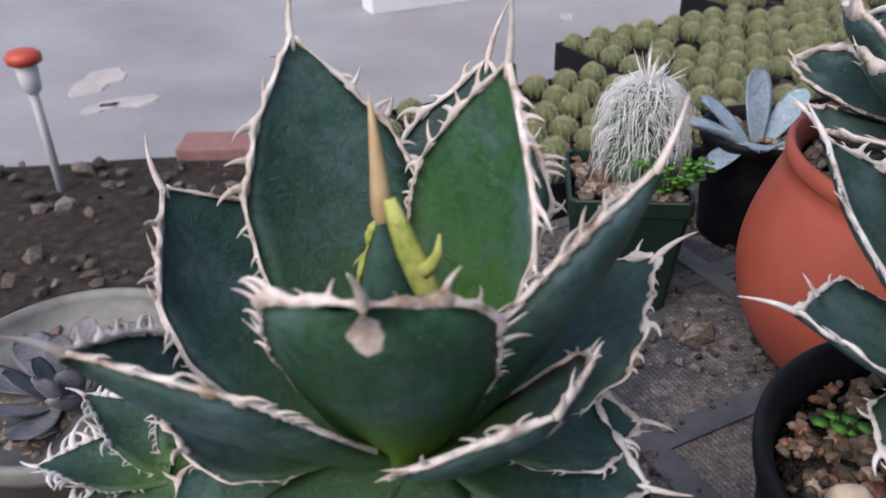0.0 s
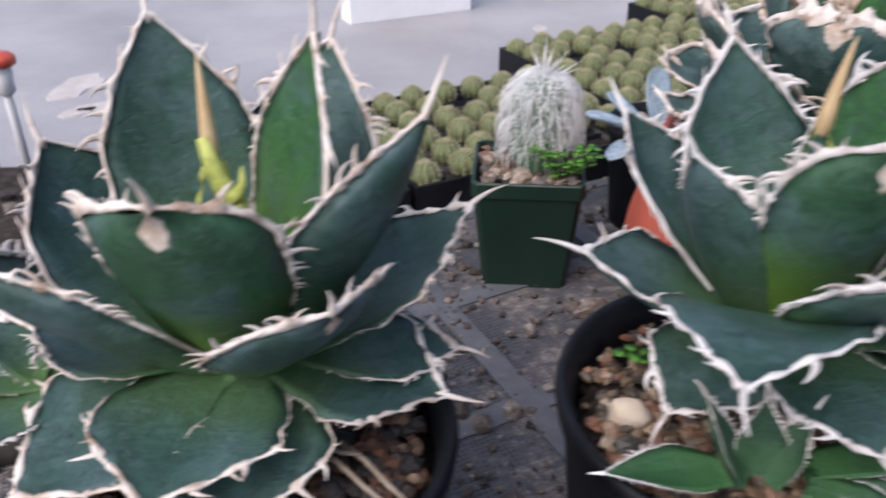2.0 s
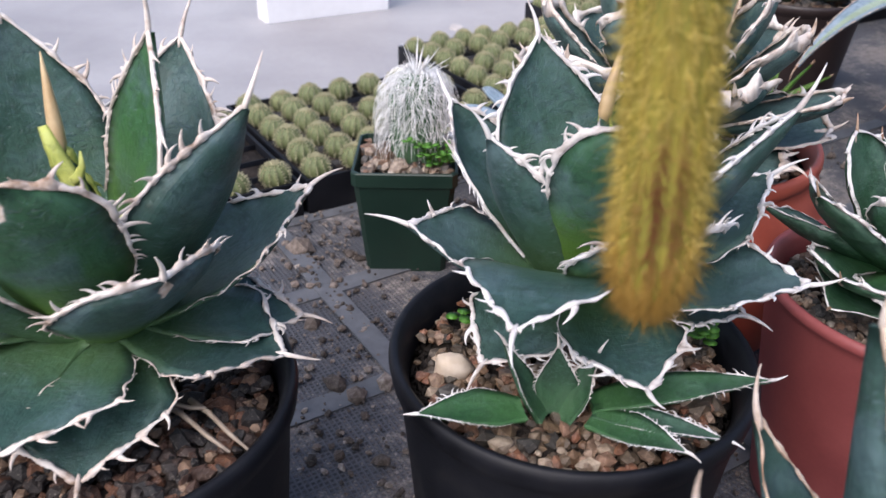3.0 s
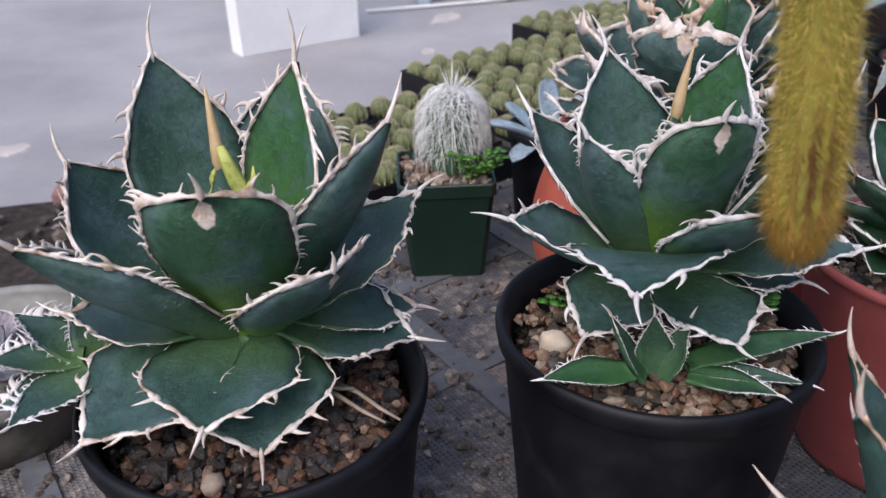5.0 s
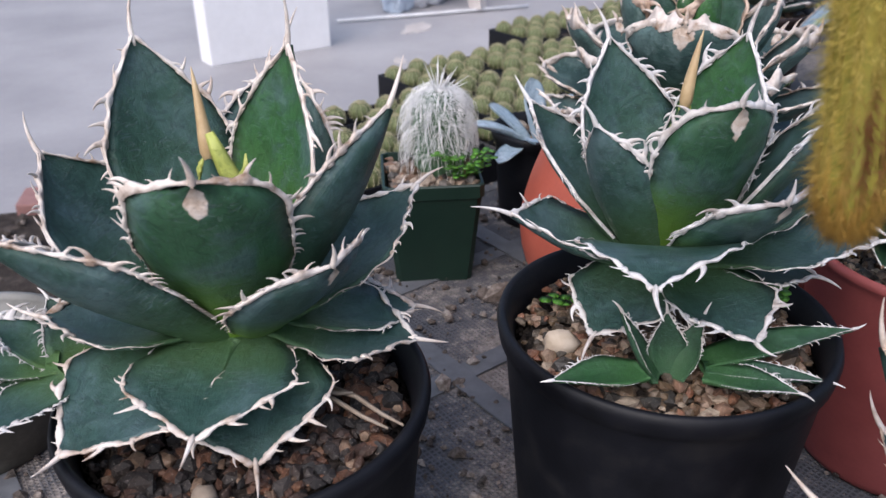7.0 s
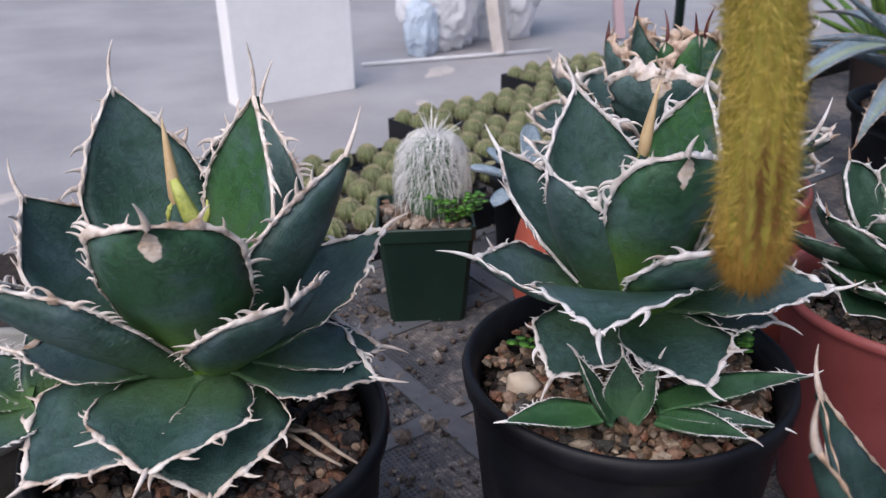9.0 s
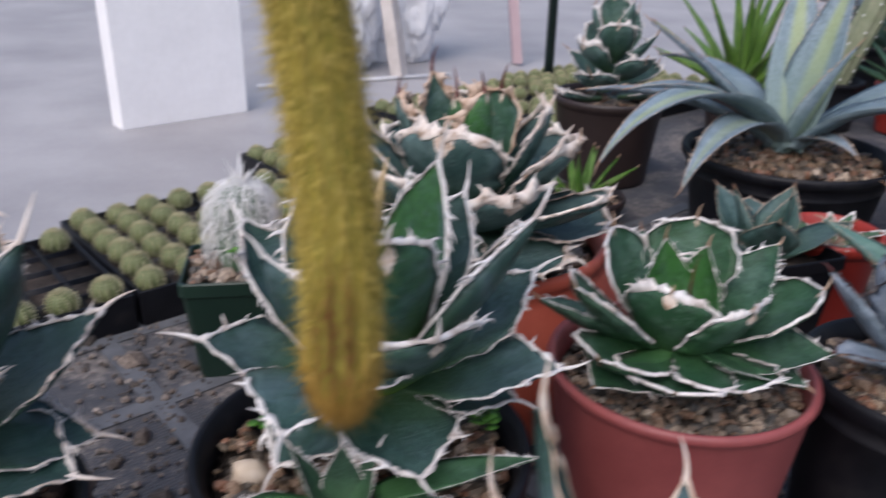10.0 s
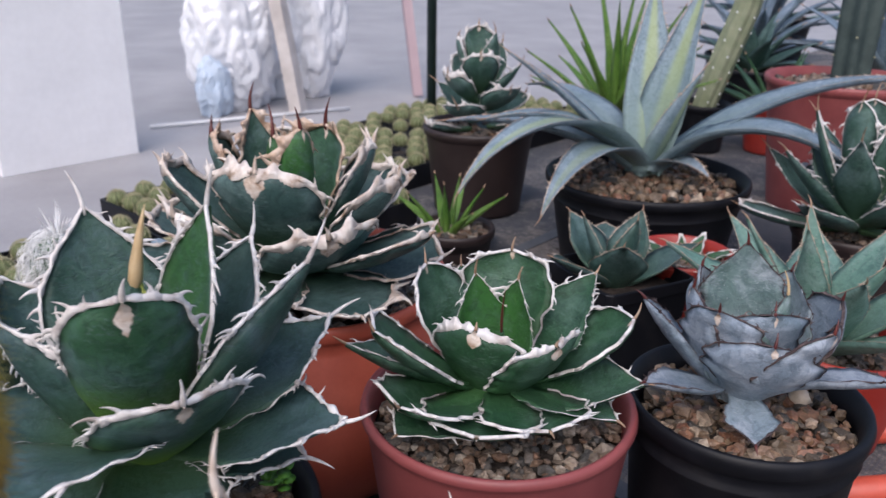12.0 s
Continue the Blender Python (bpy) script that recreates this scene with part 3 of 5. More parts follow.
def spine(at, rng, length, radius, curve=0.25):
    tip, back = at(1.0, 0), at(0.93, 0)
    d = (tip - back).normalized()
    side = d.orthogonal().normalized()
    side.rotate(Matrix.Rotation(rng.uniform(0, 6.28), 3, d))
    pts, rr = [], []
    for q in (-0.2, -0.12, -0.04, 0.15, 0.35, 0.55, 0.75, 0.9, 1.0):
        pts.append(tip + d * length * q + side * length * curve * max(q, 0) ** 2)
        rr.append(radius * (1 - max(q, 0)) ** 0.85 * (0.25 if q < -0.15 else 0.6 if q < -0.1 else 0.9 if q < 0 else 1.0) + 0.00015)
    return tube(pts, rr, 8)


OVATE = (0.46, 0.42, 1.75)
LANCE = (0.4, 0.62, 1.5)
KITE = (0.58, 0.5, 1.35)
STRAPLIKE = (0.35, 0.7, 1.25)
SPOON = (0.7, 0.24, 5.5)
SPADE = (0.62, 0.5, 1.8)


def agave(name, at, leaves, label, mats, seed, group="", thick=0.0062, horn=0.00095, teeth=11, tooth_len=0.0085, s0=0.3, spine_len=0.02, category="agave", shape=OVATE, hook=1.0, ripple=0.03, nv=8, ns=18, heart=None, seat_r=0.013, heart_n=1, rise=0.0, band=0.003, web=0.3, band_min=0.0, jitter=0.0):
    """A rosette. Each leaf: azimuth, elevation, length, width, bend, fold, roll, dry patch, freshness, how far out it sits; the heart comes last."""
    leaf_m, horn_m, spine_m = mats
    rng = np.random.default_rng(seed)
    plant = empty_thing(name, at, label, category, group)
    for i, (az, el, length, width, bend, fold, roll, dry, fresh, out) in enumerate(leaves):
        if jitter and i < len(leaves) - heart_n:
            sway = rng.uniform(-1, 1, 5) * jitter
            az, el, bend, roll, fold = az + 5 * sway[0], el + 4 * sway[1], bend + 14 * sway[2], roll + 15 * sway[3], fold * (1 + 0.3 * sway[4])
        if heart and i == len(leaves) - heart_n:
            horn_m, spine_m, spine_len = heart
            if horn_m is YOUNG:
                horn, teeth, tooth_len = horn * 2.0, 3, 0.007
        v, f, uv, pt = blade(length, width, thick * (0.5 + length * 7), bend, fold, az, el, roll, (SPOON if dry > 0.05 and shape in (OVATE, SPADE) else KITE if el < 28 and shape in (OVATE, SPADE) else shape), rng, seat_r * (0.15 + 0.85 * out), (rise - 0.8 * seat_r) * (1 - out), ripple=ripple, nv=nv, ns=ns)
        leaf = mesh_ob("leaf", v, f, leaf_m, plant, uvs=uv, traits=(dry, fresh))
        if horn_m:
            flat = el < 28 and shape in (OVATE, SPADE) and dry < 0.05
            hv, hf = horn_strip(pt, rng, s0, horn * (1.8 if flat else 1 + 0.8 * dry), teeth * (0.42 if flat else 1), tooth_len * (0.95 if flat else 1), hook=hook, band=0.0 if flat else band * max(dry, band_min * rng.uniform(0.5, 1.3)), web=web)
            mesh_ob("margin", hv, hf, horn_m, leaf, "pale horny margin with hooked teeth")
        if spine_m and spine_len:
            low = el < 20 and shape in (OVATE, SPADE)
            sv, sf = spine(pt, rng, spine_len * rng.uniform(0.85, 1.25) * (0.6 if dry > 0.3 else 0.75 if low else 1), (0.0004 + 0.75 * horn) * (0.9 if low else 1.7 if horn_m is YOUNG else 1 + 0.3 * dry), 0.1 if horn_m is YOUNG else 0.3)
            mesh_ob("spine", sv, sf, spine_m, leaf, "tapered terminal spine")
    return plant


def opening_edge(plant, points, widths, lobes):
    """The soft yellow edge that peels off the rolled heart leaf, with a few hooked lobes."""
    face = Vector((0.05, -0.93, 0.36)).normalized()
    path = [Vector(p) for p in points]
    parts = [ribbon(path, widths, [face] * len(path), 0.35)]
    for (x, y, z), (dx, dz), size in lobes:
        p = Vector((x, y, z))
        pts = [p, p + Vector((dx * 0.5, -0.001, dz * 0.2)) * size, p + Vector((dx * 0.9, -0.001, dz * 0.6)) * size, p + Vector((dx, -0.0015, dz * 1.2)) * size]
        parts.append(ribbon(pts, [0.0022, 0.0018, 0.0012, 0.0003], [face] * 4, 0.4))
    v, f = join(parts)
    return mesh_ob("unrolling_edge", v, f, YOUNG, plant, "yellow-green lobed edge of the opening leaf")


def rosette(n, seed, outer_len, inner_len, width, el0=8, el1=78, fold=0.5, bend=-25, start=0, dry=0.3, fresh=0.5):
    """Leaf rows of a spiral, from the low outer leaves to the upright heart."""
    rng = np.random.default_rng(seed)
    rows = []
    for i in range(n):
        q = i / (n - 1)
        rows.append((start + 137.5 * i + rng.uniform(-9, 9), el0 + (el1 - el0) * q ** 1.1 + rng.uniform(-4, 4), outer_len + (inner_len - outer_len) * q, width * (1 - 0.35 * q) * rng.uniform(0.9, 1.1), bend * rng.uniform(0.6, 1.3), fold * rng.uniform(0.7, 1.3), rng.uniform(-8, 8), dry * rng.uniform(0, 1.3) if rng.random() < 0.7 else 0.0, fresh * q, 1 - q))
    return rows


# ---- ground: concrete floor, soil bed, raised net bench ----
def floor_sheet():
    s = 40
    v, f = [(-s, -s, -0.4), (s, -s, -0.4), (s, s, -0.4), (-s, s, -0.4)], [(0, 1, 2, 3)]
    return tagged(mesh_ob("ground", v, f, CONCRETE), "smooth grey concrete floor", "floor", kind="structure")


def soil_bed():
    rng = np.random.default_rng(3)
    nx, ny = 70, 40
    verts, faces = [], []
    for i in range(nx + 1):
        for j in range(ny + 1):
            x = -3.0 + 3.6 * i / nx
            edge = min(1, 6 * j / ny, 6 * (1 - j / ny))
            y = -0.8 + 2.38 * j / ny + 0.05 * noise.noise((x * 2.5, 3.1, 0)) * (j / ny)
            z = -0.396 + edge * (0.014 + 0.022 * noise.noise((x * 6, y * 6, 1)) + 0.012 * noise.noise((x * 25, y * 25, 2)))
            verts.append((x, y, z))
    for i in range(nx):
        for j in range(ny):
            a = i * (ny + 1) + j
            faces.append((a, a + ny + 1, a + ny + 2, a + 1))
    ob = tagged(mesh_ob("soil_bed", verts, faces, SOIL), "dark damp soil strip beside the concrete floor", "soil", kind="structure")
    places = np.column_stack([rng.uniform(-1.6, 0.1, 420), rng.uniform(0.6, 1.56, 420), np.full(420, -0.38)])
    v, f = stones(rng, places, 0.012 * rng.lognormal(0, 0.5, 420))
    tagged(mesh_ob("rubble", v, f, RUBBLE, smooth=False), "dusty stones and clods on dark soil", "rubble", kind="stuff")
    return ob


def bench():
    ring = [(-1.1, 0.0), (-0.062, 0.524), (-0.17, 0.715), (-0.08, 0.80), (1.3, 1.64), (3.2, 2.7), (3.2, -0.8), (-1.1, -0.8)]
    n = len(ring)
    v = [(x, y, 0.0) for x, y in ring] + [(x, y, -0.399) for x, y in ring]
    f = [tuple(reversed(range(n))), tuple(range(n, 2 * n))] + [(i, (i + 1) % n, n + (i + 1) % n, n + i) for i in range(n)]
    b = tagged(mesh_ob("bench", v, f, NET, smooth=False), "raised bench covered with black woven net", "bench", kind="structure")
    ux, uy = math.cos(radians(29)), math.sin(radians(29))
    strips = [(k, "u") for k in (-0.16, 0.0, 0.12, 0.235)] + [(k, "v") for k in (-0.27, -0.13, 0.0, 0.15, 0.3)]
    for off, kind in strips:
        v, f = [], []
        n = 40
        for i in range(n + 1):
            t = -0.35 + 0.62 * i / n if kind == "v" else -0.3 + 1.0 * i / n
            z = 0.0016 + 0.0005 * math.sin(40 * t + off * 90) + (0.0012 if kind == "v" else 0)
            for w in (-0.0085, 0.0085):
                a, c = (t, off + w) if kind == "u" else (off + w, t)
                x, y = 0.121 + a * ux - c * uy, 0.358 + a * uy + c * ux
                v += [(x, y, z), (x, y, z - 0.0014)]
        for i in range(n):
            p = i * 4
            f += [(p, p + 4, p + 6, p + 2), (p + 1, p + 3, p + 7, p + 5), (p, p + 1, p + 5, p + 4), (p + 2, p + 6, p + 7, p + 3)]
        mesh_ob("strap", v, f, STRAP, b, "flat grey woven strap", smooth=False)
    return b


floor_sheet()
soil_bed()
bench()


def bench_grit():
    rng = np.random.default_rng(11)
    n = 15000
    xy = np.column_stack([rng.uniform(-0.35, 0.75, n), rng.uniform(0.1, 0.75, n)])
    keep = np.array([noise.noise((x * 9, y * 9, 4)) > rng.uniform(-0.35, 0.5) for x, y in xy])
    xy = xy[keep & (xy[:, 1] < 0.6 + 0.56 * xy[:, 0])]
    v, f = stones(rng, np.column_stack([xy, np.full(len(xy), 0.0025)]), 0.0017 * rng.lognormal(0, 0.6, len(xy)))
    return tagged(mesh_ob("loose_grit", v, f, RUBBLE, smooth=False), "loose dusty grit scattered on the black net", "gravel", kind="stuff")


bench_grit()

# ---- the two large agaves ----
round_pot("plant_pot", (0.008, 0.186, 0), 0.074, 0.137, BLACK_PLASTIC, "round black plastic pot holding a blue-green agave", "black nursery pots")
gravel("pot_gravel", (0.008, 0.186, 0.125), 0.062, 1000, 0.0032, GRIT_A, "rusty brown and dark angular grit in a black pot", 21)
LEAVES_A = [
    (125, 65, 0.126, 0.056, -12, 0.36, 0, 0.00, 0.1, 0.0),
    (37, 73, 0.119, 0.060, -10, 0.30, -4, 0.00, 0.8, 0.0),
    (73, 50, 0.121, 0.060, -12, 0.50, 0, 0.00, 0.0, 0.3),
    (-2, 57, 0.111, 0.060, -8, 0.65, -22, 0.00, 0.0, 0.2),
    (28, 25, 0.087, 0.072, -14, 0.45, -8, 0.00, 0.0, 0.7),
    (-11, -10, 0.060, 0.070, 8, 0.35, -6, 0.00, 0.0, 1.0),
    (14, -13, 0.065, 0.056, 6, 0.40, 0, 0.00, 0.0, 1.0),
    (-45, 43, 0.066, 0.064, -4, 0.55, 0, 0.50, 0.0, 0.6),
    (-90, 61, 0.101, 0.062, -2, 0.75, 0, 0.60, 0.4, 0.2),
    (-146, 42, 0.098, 0.062, -6, 0.80, 14, 0.00, 0.0, 0.6),
    (157, 44, 0.101, 0.070, -16, 0.50, 0, 0.00, 0.0, 0.3),
    (-178, 7, 0.061, 0.070, -6, 0.50, 6, 0.00, 0.0, 1.0),
    (-135, -13, 0.071, 0.066, 16, 0.30, 0, 0.00, 0.0, 1.0),
    (-98, -3, 0.060, 0.064, 14, 0.28, 0, 0.00, 0.0, 1.0),
    (-83, -25, 0.057, 0.062, 18, 0.30, 0, 0.00, 0.0, 1.0),
    (118, 86, 0.080, 0.024, -4, 1.30, 160, 0.00, 0.2, 0.0),
]
agave_a = agave("agave", (0.006, 0.206, 0.157), LEAVES_A, "broad-leaved blue-green agave with bone-white toothed margins", (GREEN, HORN, HORN), 5, "toothed agaves", teeth=19, tooth_len=0.0062, s0=0.2, spine_len=0.017, band=0.0022, band_min=0.25, shape=SPADE, heart=(YOUNG, SPINE_STRAW, 0.030))
opening_edge(agave_a, [(0.0010, -0.012, 0.082), (0.0030, -0.0135, 0.076), (0.0055, -0.0145, 0.069), (0.0085, -0.0155, 0.062), (0.0108, -0.0160, 0.055), (0.0140, -0.0160, 0.048), (0.0165, -0.0150, 0.040), (0.0178, -0.0130, 0.030)], [0.0016, 0.0026, 0.0033, 0.0036, 0.0030, 0.0034, 0.0028, 0.0018], [((0.0130, -0.0165, 0.049), (1, 0.25), 0.010), ((0.0165, -0.0160, 0.042), (1, 0.5), 0.006), ((0.0080, -0.0160, 0.064), (0.7, 1.3), 0.007)])

round_pot("plant_pot", (0.192, 0.209, 0), 0.0755, 0.137, BLACK_PLASTIC, "round black plastic pot holding an agave with pups", "black nursery pots")
gravel("pot_gravel", (0.192, 0.209, 0.125), 0.0645, 1000, 0.0034, GRIT_B, "brown and tan rounded grit in a black pot", 22)
LEAVES_B = [
    (108, 61, 0.110, 0.054, -12, 0.45, 0, 0.00, 0.1, 0.0),
    (27, 71, 0.110, 0.056, -10, 0.35, -6, 0.00, 0.8, 0.0),
    (40, 50, 0.100, 0.046, -12, 0.50, 0, 0.00, 0.0, 0.2),
    (-87, 66, 0.100, 0.054, -2, 0.70, 0, 0.60, 0.4, 0.1),
    (137, 43, 0.095, 0.046, -8, 0.60, 0, 0.00, 0.0, 0.3),
    (-160, 62, 0.081, 0.042, -8, 0.80, 16, 0.00, 0.0, 0.6),
    (179, 21, 0.067, 0.060, -6, 0.50, 0, 0.00, 0.0, 0.8),
    (-116, 21, 0.087, 0.064, 60, 0.20, 6, 0.00, 0.0, 0.8),
    (-73, 44, 0.075, 0.062, -4, 0.50, 0, 0.60, 0.2, 0.6),
    (-26, 12, 0.075, 0.060, 8, 0.35, 0, 0.00, 0.0, 1.0),
    (15, 25, 0.084, 0.062, -10, 0.50, 0, 0.00, 0.0, 0.8),
    (-12, 52, 0.108, 0.056, -8, 0.65, -16, 0.00, 0.0, 0.2),
    (-81, -8, 0.058, 0.050, 16, 0.30, 0, 0.00, 0.0, 1.0),
    (-141, -25, 0.049, 0.048, 10, 0.40, 0, 0.00, 0.0, 1.0),
    (-21, -8, 0.055, 0.052, 10, 0.40, 0, 0.00, 0.0, 1.0),
    (60, 86, 0.080, 0.024, -4, 1.30, 160, 0.00, 0.2, 0.0),
]
agave("agave", (0.199, 0.232, 0.158), LEAVES_B, "dark green agave with white margins and curling teeth", (GREEN, HORN_WHITE, HORN_WHITE), 8, "toothed agaves", teeth=19, tooth_len=0.0062, s0=0.2, spine_len=0.015, band=0.0022, band_min=0.25, shape=SPADE, heart=(YOUNG, SPINE_STRAW, 0.030))


def offset_pup(at, rows, label, seed, mats=(GREEN_D, HORN_WHITE, HORN_WHITE), teeth=20, tooth=0.0021):
    return agave("agave_pup", at, rows, label, mats, seed, "agave pups", thick=0.006, horn=0.00032, teeth=teeth, tooth_len=tooth, s0=0.15, spine_len=0.005, shape=LANCE, category="agave", nv=6, ns=14)


offset_pup((0.180, 0.171, 0.137), [(188, 5, 0.040, 0.021, 8, 0.45, 0, 0, 0.5, 1.0), (-34, 2, 0.036, 0.018, 12, 0.45, 0, 0, 0.4, 1.0), (4, 4, 0.070, 0.018, 14, 0.45, 0, 0, 0.4, 1.0), (-18, -2, 0.048, 0.013, 12, 0.5, 0, 0, 0.1, 1.0), (84, 70, 0.027, 0.017, -8, 0.6, 0, 0, 0.1, 0.2), (150, 58, 0.034, 0.013, -6, 0.7, 0, 0, 0.1, 0.2), (30, 60, 0.030, 0.014, 0, 0.6, 0, 0, 0.2, 0.1)], "small green agave offset with fine white teeth", 31)
offset_pup((-0.052, 0.200, 0.146), [(190, 8, 0.038, 0.026, 5, 0.6, 0, 0, 0.1, 1.0), (215, -8, 0.036, 0.022, 10, 0.4, 0, 0, 0.1, 1.0), (165, 30, 0.04, 0.026, 0, 0.6, 0, 0, 0.2, 0.6), (240, 2, 0.042, 0.026, 10, 0.4, 0, 0, 0, 1.0), (130, 40, 0.035, 0.024, 0, 0.5, 0, 0, 0.2, 0.3)], "small agave offset with lacy white margins at the pot edge", 32, mats=(GREEN, HORN_WHITE, HORN_WHITE), teeth=14, tooth=0.0055)


def clover(at, r, n, seed, label="small bright green clover weed growing in grit"):
    rng = np.random.default_rng(seed)
    plant = empty_thing("clover", at, label, "weed", "clover weeds")
    for i in range(n):
        a, d = rng.uniform(0, 6.28), r * rng.uniform(0.1, 1) ** 0.6
        top = Vector((d * math.cos(a), d * math.sin(a), rng.uniform(0.25, 1.25) * r))
        v, f = tube([(0, 0, -0.006), top * 0.5 + Vector((0, 0, 0.004)), top], [0.0005, 0.0005, 0.0004], 5)
        parts = [(v, f)]
        for k in range(3):
            t = a + k * 2.094
            c = top + Vector((math.cos(t), math.sin(t), 0.15)) * 0.0036
            vv = ICO1[0] * (0.0036, 0.0034, 0.0003)
            e = np.array((Matrix.Rotation(t, 3, "Z") @ Matrix.Rotation(rng.uniform(-0.5, 0.3), 3, "Y")))
            parts.append((list(vv @ e.T + np.array(c)), ICO1[1]))
        v, f = join(parts)
        mesh_ob("sprig", v, f, CLOVER, plant)
    return plant


clover((0.152, 0.238, 0.128), 0.005, 2, 41)
clover((0.252, 0.224, 0.129), 0.008, 3, 42)


def single_stone(at, size, mat, label, seed, category="stone"):
    rng = np.random.default_rng(seed)
    v, f = stones(rng, np.array([[0, 0, 0]]), [size], 0.25, ICO2)
    ob = mesh_ob("stone", v, f, mat, smooth=True)
    ob.matrix_world = pose(*at)
    return tagged(ob, label, category)


single_stone((0.143, 0.204, 0.129), 0.0078, WHITE_STONE, "cream-coloured pebble on brown pot grit", 51)
single_stone((-0.004, 0.134, 0.128), 0.006, STALK, "tan pebble on rusty pot grit", 52)
single_stone((0.412, 0.232, 0.132), 0.0045, WHITE_STONE, "small white pebble on grey pot grit", 53)
single_stone((0.532, 0.222, 0.124), 0.007, WHITE_STONE, "cream pebble on rounded tan grit", 54)


def dry_stalks():
    th = empty_thing("dry_stalk", (0.048, 0.166, 0.130), "thin dead flower stalks lying on pot grit", "dead stalk")
    for a, b in (((-0.016, 0.012, 0.006), (0.014, -0.012, 0.003)), ((-0.006, 0.016, 0.003), (0.020, -0.010, 0.002)), ((-0.018, 0.010, 0.005), (0.002, 0.008, 0.006))):
        a, b = Vector(a), Vector(b)
        v, f = tube([a, a.lerp(b, 0.35) + Vector((0, 0, 0.002)), a.lerp(b, 0.7), b], [0.0013, 0.001, 0.0009, 0.0005], 6)
        mesh_ob("stem", v, f, STALK, th)


dry_stalks()

# ---- agaves to the side ----
def belly_pot(at, rim, belly, height, mat, label, group):
    """A round-bellied pot with a thick rolled rim and soil inside."""
    pot = empty_thing("plant_pot", at, label, "plant pot", group)
    h = height
    outer = [(belly * 0.66, 0.0), (belly * 0.70, 0.003)]
    for i in range(1, 14):
        q = i / 14
        outer.append((belly * (0.70 + 0.30 * math.sin(math.pi * min(q / 1.16, 1)) ** 0.8) * (1 - q) + (rim + (belly - rim) * (1 - q) ** 0.5 * math.sin(math.pi * q) ** 0.3) * q, h * q * 0.93))
    edge = [(rim + 0.003 * math.cos(t) + 0.001, h - 0.006 + 0.006 * math.sin(t)) for t in [-1.3 + 0.45 * k for k in range(9)]]
    inner = [(rim - 0.006, h - 0.012), (rim + 0.004, h * 0.6), (rim * 0.8, 0.02)]
    v, f = lathe(outer + edge + inner, 80)
    mesh_ob("body", v, f, mat, pot)
    soil_disc(pot, rim - 0.004, h - 0.018)
    return pot


belly_pot((0.298, 0.440, 0), 0.094, 0.117, 0.139, ORANGE_PLASTIC, "round-bellied orange terracotta-coloured pot", "red plastic pots")
gravel("pot_gravel", (0.298, 0.440, 0.125), 0.084, 900, 0.0042, GRIT_C, "mixed grey and brown grit in an orange pot", 23)
LEAVES_C = [
    (-118, 54, 0.083, 0.078, -35, 0.6, 0, 1, 0, 0.15), (-82, 28, 0.081, 0.082, -40, 0.55, 0, 1, 0, 0.6), (-150, 34, 0.086, 0.072, -30, 0.55, 0, 0.9, 0, 0.5),
    (165, 40, 0.095, 0.066, -20, 0.6, 0, 0.8, 0, 0.4), (-38, 42, 0.095, 0.066, -20, 0.6, 0, 1, 0, 0.4), (-12, 56, 0.090, 0.060, -20, 0.6, 0, 0.8, 0, 0.2),
    (-48, 20, 0.104, 0.060, -20, 0.55, 0, 0.5, 0, 0.8), (-120, 8, 0.083, 0.080, -8, 0.4, 0, 0.6, 0, 1), (-75, 0, 0.083, 0.074, 0, 0.4, 0, 0.5, 0, 1),
    (-162, 12, 0.088, 0.072, -10, 0.4, 0, 0.6, 0, 1), (-25, 6, 0.088, 0.070, 0, 0.4, 0, 0.4, 0, 1), (145, 18, 0.090, 0.070, -10, 0.5, 0, 0.6, 0, 1),
    (105, 32, 0.088, 0.068, -15, 0.5, 0, 0.6, 0, 0.7), (60, 26, 0.088, 0.068, -15, 0.5, 0, 0.5, 0, 0.8), (20, 30, 0.092, 0.066, -15, 0.5, 0, 0.6, 0, 0.7),
    (82, 54, 0.088, 0.058, -20, 0.6, 0, 0.5, 0, 0.2), (172, 62, 0.090, 0.062, -25, 0.6, 0, 0.6, 0.1, 0), (35, 66, 0.085, 0.054, -20, 0.6, 0, 0.3, 0.4, 0),
    (120, 70, 0.095, 0.052, -20, 0.6, 0, 0, 0.3, 0), (-60, 80, 0.085, 0.032, -10, 1, 0, 0.3, 1, 0), (-140, 84, 0.079, 0.024, -5, 1.3, 0, 0.3, 1, 0),
]
agave("agave", (0.287, 0.427, 0.152), LEAVES_C, "dense grey-green agave with broad tan margins and dark red spines", (GREEN_C, HORN, SPINE_BONE), 62, "toothed agaves", horn=0.0012, teeth=5, tooth_len=0.011, spine_len=0.014, ripple=0.055, jitter=0.6, ns=24, heart=(HORN_TAN, SPINE_RED, 0.016), heart_n=5, rise=0.018, band=0.0062, web=0.6, band_min=0.4)

